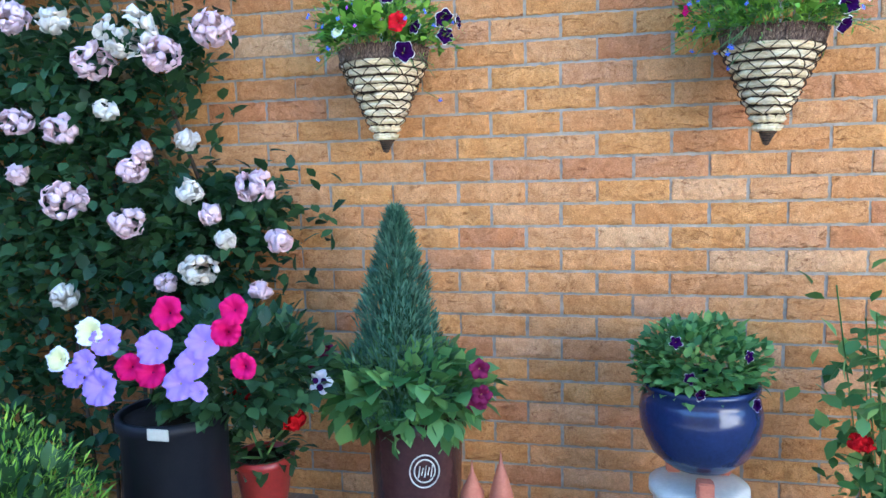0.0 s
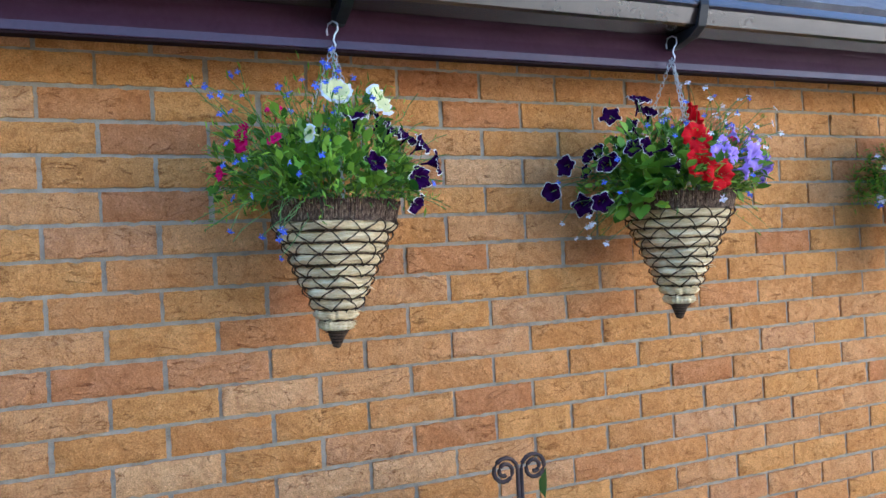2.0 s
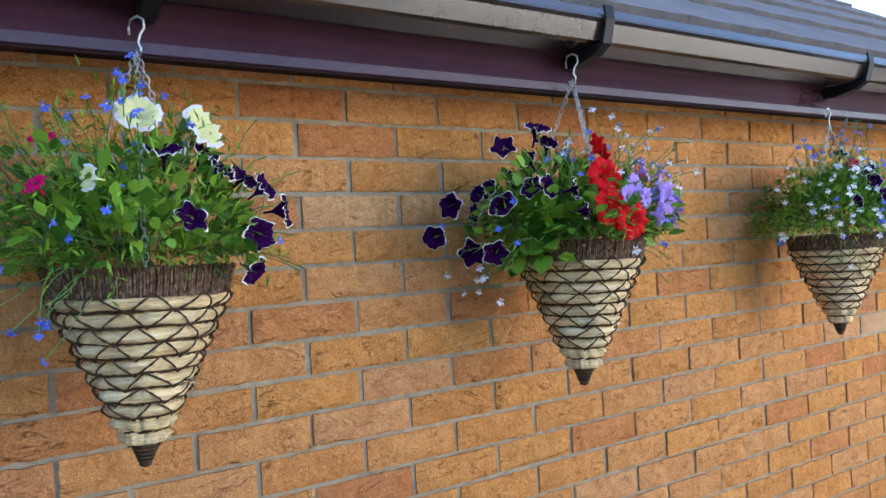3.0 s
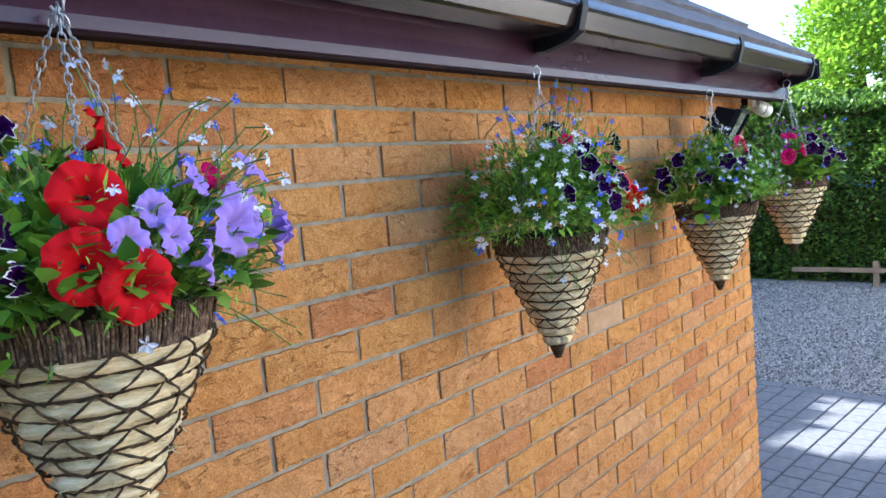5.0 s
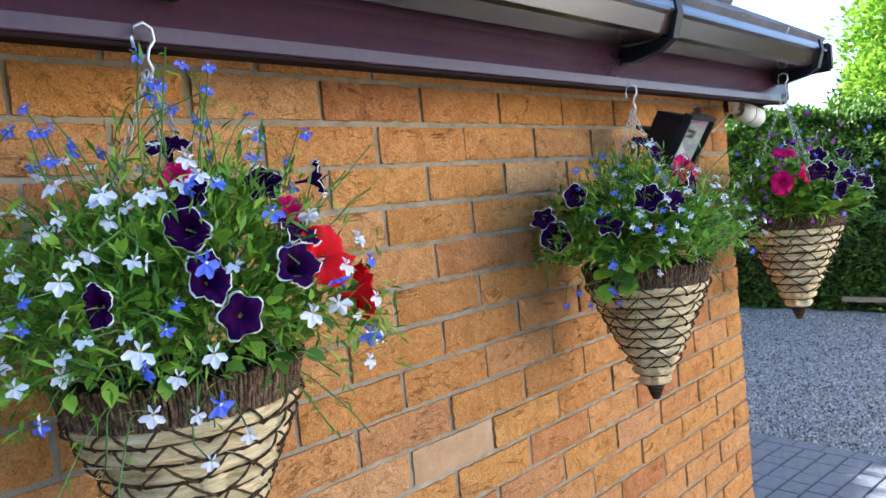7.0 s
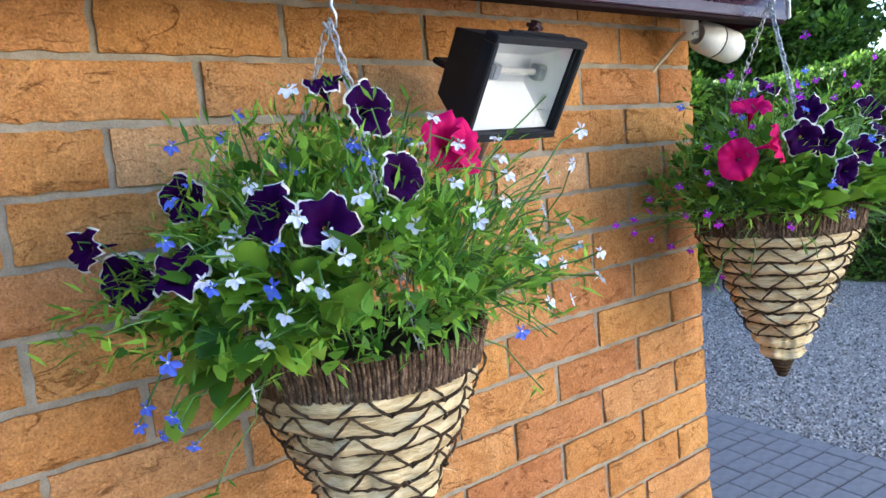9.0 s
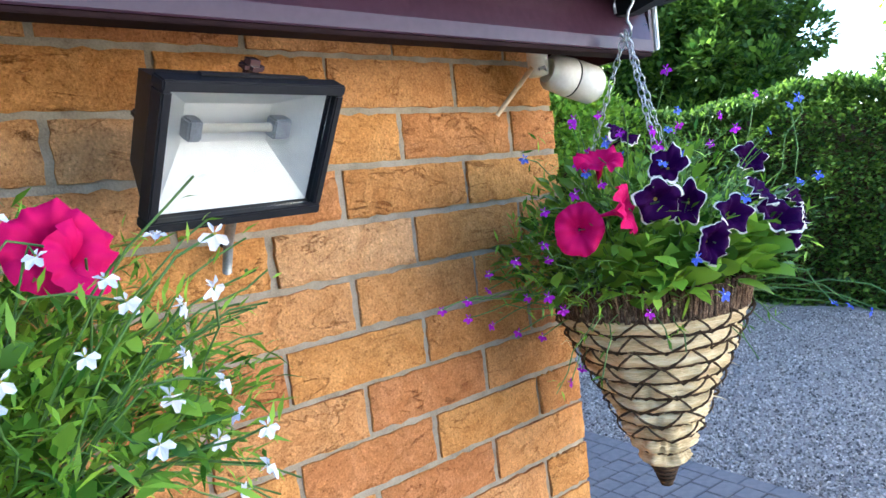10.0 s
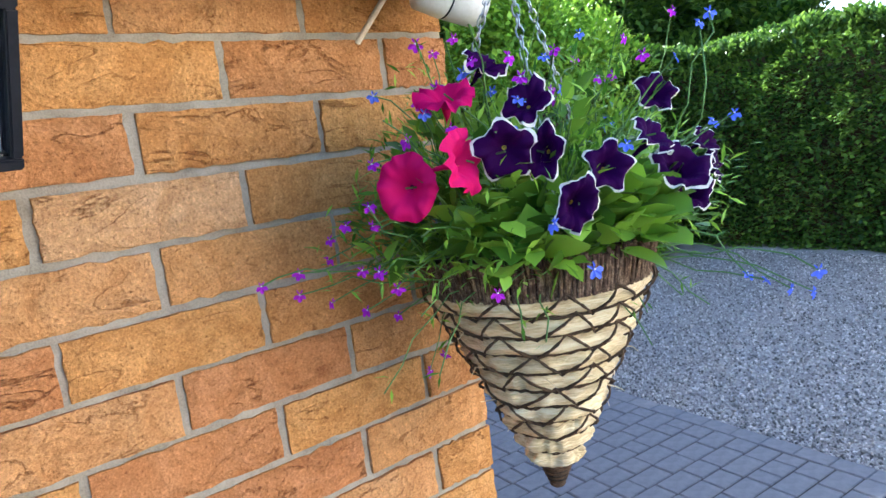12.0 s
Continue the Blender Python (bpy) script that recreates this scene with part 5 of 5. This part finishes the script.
ob.parent, ob.matrix_basis = pansy, Matrix.LocRotScale((-0.182, -0.20, 0.132), Vector((-0.1, -1, 0.1)).to_track_quat("Y", "Z"), (0.036, 0.03, 0.036))
tagged(ob, "white pansy bloom with dark blotches")
for x, z, s in ((-0.012, 0.004, 0.009), (0.012, 0.004, 0.009), (0, -0.014, 0.010)):
    lob = lathe("blotch", [(s, 0), (s * 0.8, 0.0015)], PETAL["dark"], None, n=12)
    lob.parent = pansy
    lob.matrix_basis = Matrix.LocRotScale((-0.182 + x, -0.204, 0.132 + z), Euler((radians(90), 0, 0)).to_quaternion(), (1, 1, 1))

ped = thing("cream_planter", "upturned cream glazed planter standing on the paving", "planter", (0.045, -0.36, 0))
lathe("planter_body", [(0.17, 0), (0.165, 0.05), (0.12, 0.70), (0.115, 0.745), (0.130, 0.755), (0.130, 0.775), (0.10, 0.782)], CREAMGLAZE, ped)
part("clay_foot", boxed(-0.02, 0.022, -0.125, -0.085, 0.784, 0.83, bevel=0.004), TERRA, ped, "terracotta pot foot")
part("clay_foot", boxed(-0.08, -0.04, 0.04, 0.08, 0.784, 0.83, bevel=0.004), TERRA, ped, "terracotta pot foot")
part("clay_foot", boxed(0.05, 0.09, 0.04, 0.08, 0.784, 0.83, bevel=0.004), TERRA, ped, "terracotta pot foot")
blue = thing("blue_pot", "round glossy blue glazed pot raised on terracotta feet", "pot", (0.045, -0.36, 0.832))
lathe("pot_body", [(0.075, 0), (0.085, 0.004), (0.125, 0.04), (0.152, 0.10), (0.158, 0.15), (0.150, 0.19), (0.140, 0.205), (0.150, 0.218), (0.150, 0.232), (0.138, 0.232), (0.132, 0.20)], BLUEGLAZE, blue)
lathe("soil", [(0.125, 0.195), (0.134, 0.21)], SOIL, blue)
viola = thing("viola_planting", "mound of green violas with dark blue blooms", "flowers", (0.045, -0.36, 1.05))
clump("leaves", viola, (0, 0, 0.06), (0.175, 0.155, 0.115), 1500, 0.036, MIDLEAF, 64)
for x, z in ((-0.02, 0.02), (-0.045, 0.06), (0.09, 0.12), (-0.08, 0.15), (0.11, 0.0)):
    bloom("dark", (x, -0.15, z), (x, -1, 0.2), 0.018, viola, r)

stand = thing("plant_stand", "dark slatted timber plant stand beside the tall pot", "stand", (-1.205, -0.42, 0))
part("top", boxed(-0.12, 0.12, -0.12, 0.12, 0.60, 0.625, bevel=0.004), TIMBER, stand)
for x in (-0.1, 0.1):
    for y in (-0.1, 0.1):
        part("leg", boxed(x - 0.014, x + 0.014, y - 0.014, y + 0.014, 0, 0.5995), TIMBER, stand)
red = thing("red_pot", "small red glazed pot on the timber stand", "pot", (-1.205, -0.42, 0.622))
lathe("pot_body", [(0.06, 0), (0.062, 0.004), (0.085, 0.15), (0.092, 0.155), (0.094, 0.18), (0.082, 0.18), (0.078, 0.15)], REDPOT, red)
lathe("soil", [(0.076, 0.15), (0.080, 0.165)], SOIL, red)
ger = thing("geranium", "red geranium in the small red pot", "flowers", (-1.205, -0.42, 0.786))
clump("leaves", ger, (0, 0, 0.05), (0.12, 0.11, 0.08), 160, 0.055, DARKLEAF, 65)
tubes("stem", [[(0, 0, -0.01), (-0.02, -0.03, 0.10), (-0.03, -0.05, 0.19)], [(0, 0, -0.01), (0.06, -0.03, 0.08), (0.12, -0.05, 0.14)], [(0, 0, 0), (-0.06, -0.05, 0.02), (-0.12, -0.09, 0.04)]], 0.004, STEM, ger, sides=6)


ROSETTE_V = [(0, 0.10, 0)] + [(0.30 * math.cos(k * math.pi / 3), 0.22, 0.30 * math.sin(k * math.pi / 3)) for k in range(6)] + [((0.62 + 0.1 * (k % 2)) * math.cos(k * math.pi / 3 + 0.5), 0.06, (0.62 + 0.1 * (k % 2)) * math.sin(k * math.pi / 3 + 0.5)) for k in range(6)] + [(0.5 * math.cos(k * math.pi / 3), 0.0, 0.5 * math.sin(k * math.pi / 3)) for k in range(6)]
ROSETTE_F = [(0, 1 + (k + 1) % 6, 1 + k) for k in range(6)] + [(1 + k, 1 + (k + 1) % 6, 7 + k) for k in range(6)] + [(1 + (k + 1) % 6, 7 + (k + 1) % 6, 7 + k) for k in range(6)] + [(7 + k, 7 + (k + 1) % 6, 13 + k) for k in range(6)]


def cluster(parent, kind_material, centre, radius, count, seed, size):
    """A tight head of small double blooms."""
    return clump("flower_head", parent, centre, (radius, radius * 0.8, radius * 0.8), count, size, kind_material, seed, ROSETTE_V, ROSETTE_F, up=0.0, solid=0.85)


for x, y, z in ((-0.03, -0.05, 0.20), (0.12, -0.05, 0.15), (-0.12, -0.10, 0.05)):
    cluster(ger, PETAL["red"], (x, y, z), 0.042, 60, int(100 + 50 * x), 0.024)

trough = thing("petunia_planter", "dark round planter full of lilac, pink and cream petunias", "planter", (-1.36, -0.62, 0))
lathe("planter_body", [(0.13, 0), (0.135, 0.02), (0.14, 0.96), (0.15, 0.97), (0.15, 1.00), (0.135, 1.00), (0.13, 0.96)], BLACK, trough)
part("label_tag", boxed(0.03, 0.09, -0.162, -0.158, 0.975, 1.005, bevel=0.001), CREAMGLAZE, trough, "small pale plant label")
part("tag_stem", boxed(0.055, 0.065, -0.1575, -0.135, 0.985, 0.995), CREAMGLAZE, trough)
lathe("soil", [(0.125, 0.96), (0.135, 0.985)], SOIL, trough)
pet = thing("petunia_planting", "lilac, pink and cream petunias above dark leaves", "flowers", (-1.275, -0.62, 0.008))
clump("leaves", pet, (0.09, 0.02, 1.12), (0.29, 0.20, 0.15), 1300, 0.05, DARKLEAF, 66)
for kind, x, z, q in (("lavender", -1.341, 1.240, 1.0), ("lavender", -1.404, 1.184, 0.8), ("lavender", -1.370, 1.122, 1.15), ("lavender", -1.437, 1.149, 0.8), ("cream", -1.384, 1.259, 0.9), ("cream", -1.479, 1.188, 0.8),
                      ("lavender", -1.211, 1.225, 1.1), ("magenta", -1.282, 1.176, 0.9), ("magenta", -1.225, 1.165, 0.95), ("lavender", -1.080, 1.245, 1.0), ("lavender", -1.152, 1.140, 1.0),
                      ("lavender", -1.114, 1.189, 1.0), ("lavender", -1.100, 1.125, 0.6), ("magenta", -1.021, 1.270, 0.9), ("magenta", -0.998, 1.321, 0.9), ("magenta", -1.171, 1.311, 1.0), ("magenta", -0.981, 1.190, 0.8)):
    bloom(kind, (x + 1.24, -0.23, z), (x * 0.3 + 0.5, -1, 0.25), 0.042 * q, pet, r)

bush = thing("feathery_bush", "soft grey-green feathery bush in the near corner of the patio", "shrub", (-1.58, -1.02, 0))
clump("leaves", bush, (0.0, 0.0, 0.62), (0.34, 0.24, 0.50), 14000, 0.032, LIME, 67, BLADE_V, BLADE_F)
# inner leaves coloured darker, as the shade deep in the bush
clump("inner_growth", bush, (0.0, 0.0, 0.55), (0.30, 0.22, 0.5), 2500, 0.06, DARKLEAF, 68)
tubes("stem", [[(0.04 * math.cos(k), 0.04 * math.sin(k), -0.008), (0.25 * math.cos(k), 0.2 * math.sin(k), 0.6)] for k in range(7)], 0.008, BARK, bush, sides=5)

# climbing rose on the wall
rose = thing("climbing_rose", "climbing rose with pale pink flower clusters on the brick wall", "shrub", (-1.99, 0, 0))
r = np.random.RandomState(70)
canes = []
for k in range(9):
    x = r.uniform(-0.6, 0.3)
    canes.append([(x * 0.5, -0.12, -0.008), (x, -0.12, 0.7), (x + r.uniform(-0.2, 0.3), -0.14, 1.4), (x + r.uniform(-0.4, 0.1), -0.16, 2.0)])
for cane in canes:
    tubes("cane", [cane], 0.007, BARK, rose, sides=6)
P = []
for cx, cz, rx, rz, m in ((0.1, 1.9, 0.35, 0.3, 900), (-0.3, 1.9, 0.55, 0.4, 1800), (0.1, 1.45, 0.5, 0.25, 1500), (0.5, 1.50, 0.32, 0.14, 900), (-0.4, 1.2, 0.55, 0.4, 1300), (0.45, 1.25, 0.28, 0.2, 700), (-0.3, 0.7, 0.5, 0.4, 900), (0.42, 2.05, 0.16, 0.25, 220)):
    g = r.normal(size=(m, 3)) * 0.5
    P.append(np.stack([cx + g[:, 0] * rx, -0.17 + g[:, 1] * 0.09, cz + g[:, 2] * rz], 1))
P = np.concatenate(P)
P[:, 1] = np.minimum(P[:, 1], -0.03)
P[:, 2] = np.minimum(P[:, 2], 2.27)
foliage("leaves", P, r.normal(size=P.shape) + np.array([0, -0.6, 0.1]), r.uniform(0.04, 0.075, len(P)), DARKLEAF, rose, r)
ROSES = [(-1.615, 2.061, 0.075), (-1.327, 2.054, 0.05), (-2.034, 2.134, 0.045), (-1.884, 2.117, 0.035), (-2.053, 1.803, 0.04), (-1.891, 1.773, 0.04), (-1.713, 1.828, 0.025), (-1.898, 1.543, 0.06), (-1.666, 1.471, 0.045), (-1.435, 1.566, 0.03), (-1.628, 1.637, 0.035), (-1.596, 1.692, 0.02), (-1.432, 1.724, 0.022), (-1.207, 1.581, 0.045), (-1.369, 1.492, 0.025), (-1.416, 1.315, 0.045), (-1.138, 1.409, 0.03), (-1.208, 1.257, 0.022), (-1.919, 1.221, 0.035), (-1.537, 1.277, 0.02), (-2.067, 1.634, 0.022), (-1.321, 1.411, 0.018), (-1.505, 1.989, 0.05), (-1.746, 1.983, 0.05)]
for k, (x, z, q) in enumerate(ROSES):
    cluster(rose, PETAL["pink"] if k % 3 else PETAL["peach"], (x + 1.95, -0.30, z + 0.022), q * 1.25, int(14 + 800 * q), 200 + k, 0.030)

# scroll-topped iron plant support with a young shrub
sup = thing("plant_support", "rusty iron plant support with a double-scroll finial", "plant support", (0.564, -0.34, 0))
sc = []
for s in (-1, 1):
    pts = [(s * 0.004, 0, 1.30)]
    for q in range(26):
        w = q / 25
        rr = 0.030 * (1 - 0.72 * w)
        an = math.pi - w * 3.6 * math.pi
        pts.append((s * (0.034 + rr * math.cos(an)), 0, 1.415 + rr * math.sin(an)))
    sc.append(pts)
tubes("scroll", sc, 0.0045, IRON, sup, sides=6)
tubes("stake", [[(x * 0.25, 0, 1.33), (x, 0, 1.05), (x, 0, -0.008)] for x in (-0.045, 0.0, 0.045)], 0.004, IRON, sup, sides=6)
tubes("hoop", [[(0.045 * math.cos(w), 0.045 * math.sin(w), z) for w in np.linspace(0, 6.2832, 17)[:-1]] for z in (0.95, 0.6)], 0.003, IRON, sup, sides=5, closed=True)
shrub = thing("young_rose", "young rose with bright leaves and two red blooms", "shrub", (0.564, -0.34, 0))
r = np.random.RandomState(81)
st, P, D = [], [], []
for _ in range(20):
    a, h = r.uniform(0, 6.28), r.uniform(0.85, 1.38)
    e = np.array([r.uniform(-0.19, 0.19) , 0.10 * math.sin(a), h])
    st.append([(0.02 * math.cos(a), 0.02 * math.sin(a), -0.008), tuple(e * np.array([0.6, 0.6, 0.6])), tuple(e)])
    for q in r.uniform(0.55, 1, 30):
        P.append(e * np.array([q, q, q]) + r.normal(size=3) * np.array([0.06, 0.04, 0.05])), D.append(r.normal(size=3) + np.array([e[0] * 3, -0.5, 0.0]))
tubes("stem_growth", st, 0.0022, STEM, shrub, sides=5, kind="stuff")
foliage("leaves", P, D, r.uniform(0.04, 0.07, len(P)), MIDLEAF, shrub, r)
cluster(shrub, PETAL["red"], (0.03, -0.10, 0.98), 0.042, 60, 83, 0.024)
cluster(shrub, PETAL["red"], (-0.14, -0.06, 0.93), 0.026, 40, 84, 0.018)

for k, (x, s) in enumerate(((-0.571, 1.0), (-0.488, 1.04))):
    orn = thing("terracotta_ornament", "small terracotta finial ornament on a clay column", "ornament", (x, -0.40, 0), "terracotta ornaments")
    lathe("column", [(0.03, 0), (0.026, 0.02), (0.024, 0.65), (0.03, 0.66)], TERRA, orn, n=16)
    lathe("bulb", [(0.02, 0.661), (0.034, 0.69), (0.034, 0.72), (0.014, 0.76 * s), (0.006, 0.78 * s), (0.001, 0.815 * s)], TERRA, orn, n=18)

# ---- pieces: bricks, pavers, tiles, pebbles ----
RS = np.random.RandomState(9)


def brick_mesh(seed, w, h=0.0648, d=0.05):
    """A brick with a rough, pillowed front and worn edges; its origin at the middle of the front."""
    n, m = 15, 7
    v, f = [], []
    for j in range(m):
        for i in range(n):
            a, b = i / (n - 1) * 2 - 1, j / (m - 1) * 2 - 1
            q = noise.noise(Vector((a * 2.2, b * 1.3, seed * 3.7))) + 0.5 * noise.noise(Vector((a * 7, b * 2.6, seed * 5.1)))
            edge = max(abs(a) ** 12, abs(b) ** 6)
            wob = 0.0034 * noise.noise(Vector((a * 5, b * 5, seed + 50))) * min(1, abs(a) * 2)
            v.append((a * w / 2 + wob, -0.0035 * q + 0.0030 * edge - 0.002 * (1 - edge), b * h / 2 + 0.0042 * noise.noise(Vector((a * 6, b, seed + 20)))))
    for j in range(m - 1):
        for i in range(n - 1):
            k = j * n + i
            f.append((k, k + 1, k + n + 1, k + n))
    ring = list(range(n)) + [j * n + n - 1 for j in range(1, m)] + [(m - 1) * n + i for i in range(n - 2, -1, -1)] + [j * n for j in range(m - 2, 0, -1)]
    b, m2 = len(v), len(ring)
    for k in ring:
        v.append(v[k])
    for k in ring:
        v.append((v[k][0], d, v[k][2]))
    for q in range(m2):
        l = (q + 1) % m2
        f.append((b + l, b + q, b + m2 + q, b + m2 + l))
    me = bpy.data.meshes.new("brick")
    me.from_pydata(v, [], f)
    me.materials.append(BRICK)
    me.shade_smooth()
    return me


FULL = [brick_mesh(k, 0.2152) for k in range(10)]
HALF = [brick_mesh(20 + k, 0.1028) for k in range(4)]
PALE = FULL[0].copy()
PALE.materials[0] = noisy("pale_brick", [(0.3, (0.38, 0.21, 0.10)), (0.5, (0.47, 0.29, 0.155)), (0.7, (0.54, 0.38, 0.25))], 16, 0.9, 0.8, 0.004, 0.1, 300)
rest_v, rest_f = [], []
for row in range(-1, 32):
    top = 2.260 - (29.5 - row) * 0.0738
    u = 36
    while u * 0.1125 > XL + 0.2:
        first_half = u == 36 and row % 2 == 1
        w = 1 if first_half else 2
        mesh = (HALF if w == 1 else FULL)[RS.randint(4 if w == 1 else 10)]
        x = (u - w / 2) * 0.1125 + RS.uniform(-0.0018, 0.0018)
        at = (x, RS.uniform(-0.0018, 0.0018), top + RS.uniform(-0.001, 0.001))
        if 16 <= row <= 31 and x > -0.75:
            ob = new("brick", PALE if row == 21 and abs(x - 2.70) < 0.05 else mesh)
            ob.parent, ob.location = wall, at
            ob.rotation_euler = (0, RS.uniform(-0.004, 0.004), 0)
        else:
            co = np.array([q.co[:] for q in mesh.vertices]) + at
            b = len(rest_v)
            rest_v.extend(co.tolist())
            rest_f.extend([tuple(b + k for k in q.vertices) for q in mesh.polygons])
        u -= w
raw("other_bricks", rest_v, rest_f, BRICK, wall, kind="stuff", smooth=True)


def slab_mesh(w, d, seed):
    bm = bmesh.new()
    box(bm, -w / 2, w / 2, -d / 2, d / 2, -0.05, 0.0)
    tops = [e for e in bm.edges if all(v.co.z > -0.01 for v in e.verts)] + [e for e in bm.edges if abs(e.verts[0].co.z - e.verts[1].co.z) > 0.01]
    bmesh.ops.bevel(bm, geom=tops, offset=0.006, segments=1, affect="EDGES")
    for v in bm.verts:
        v.co.x += 0.0015 * noise.noise(v.co * 30 + Vector((seed, 0, 0)))
        v.co.y += 0.0015 * noise.noise(v.co * 30 + Vector((0, seed, 0)))
    me = bpy.data.meshes.new("paver")
    bm.to_mesh(me)
    bm.free()
    me.materials.append(PAVER)
    return me


LENGTHS = (0.12, 0.155, 0.175, 0.21, 0.235)
SLABS = {L: [slab_mesh(L - 0.008, 0.146, k + L * 100) for k in range(2)] for L in LENGTHS}
EDGE = slab_mesh(0.133, 0.207, 3)
rest_v, rest_f = [], []
count = 0


def lay(mesh, x, y, near):
    global count
    at = Vector((x, y, RS.uniform(-0.002, 0.002)))
    if near and count < 300:
        ob = new("paver", mesh)
        ob.parent = pavement
        ob.matrix_basis = PAVE_TURN @ Matrix.Translation(at)
        count += 1
    else:
        b = len(rest_v)
        rest_v.extend([(PAVE_TURN @ (q.co + at))[:] for q in mesh.vertices])
        rest_f.extend([tuple(b + k for k in q.vertices) for q in mesh.polygons])


for k in range(41):
    lay(EDGE, -0.07, -5.1 + k * 0.21, -1.2 < -5.1 + k * 0.21 < 1.8)
for row in range(54):
    y, x = -5.15 + row * 0.155, -0.142
    while x > (-5.6 if y > -2 else -9.5):
        L = LENGTHS[RS.randint(5)]
        wx = PAVE_TURN @ Vector((x - L / 2, y, 0))
        if not (wx.x < 4.25 and wx.y > -0.12):
            lay(SLABS[L][RS.randint(2)], x - L / 2, y, wx.x > 5.3 and -0.9 < wx.y < 2.0)
        x -= L
raw("other_pavers", rest_v, rest_f, PAVER, pavement, kind="stuff")

# roof tiles
for c in range(11):
    s = c * 0.32
    for k in range(26):
        x = 4.12 - (k + 1) * 0.30 + (0.15 if c % 2 else 0) - (0.15 if c % 2 else 0)
        ob = new("roof_tile", tile_me)
        ob.parent = roof
        y = -0.275 + s * math.cos(ang)
        ob.matrix_basis = Matrix.LocRotScale((x, y, 2.468 + SLOPE * (y + 0.275) + 0.006), Euler((ang - 0.045, 0, 0)), (1, 1, 1))

# pebbles of the drive
m = 45000
x = 7.35 + 5.5 * RS.rand(m) ** 1.5
y = RS.uniform(-1.5, 4.6, m)
loc = np.stack([x, y], 1)
keep = (x - 7.42) * math.cos(radians(5)) - (y - 1.2) * math.sin(radians(5)) > 0.015
x, y = x[keep], y[keep]
m = len(x)
oct_v = [(1, 0, 0), (0, 1, 0), (-1, 0, 0), (0, -1, 0), (0.1, 0, 0.7), (0, 0.1, -0.7)]
oct_f = [(0, 1, 4), (1, 2, 4), (2, 3, 4), (3, 0, 4), (1, 0, 5), (2, 1, 5), (3, 2, 5), (0, 3, 5)]
t = bases(RS.normal(size=(m, 3)), RS)
v, f = scatter(oct_v, oct_f, np.stack([x, y, RS.uniform(-0.018, -0.006, m)], 1), t, RS.uniform(0.006, 0.017, m))
PEBBLE = leaf_material("pebble", (0.07, 0.068, 0.066), (0.52, 0.50, 0.48), 0.8, 0.0)
raw("gravel", v, f, PEBBLE, None, "loose grey and pale pebbles of the drive", "stuff")
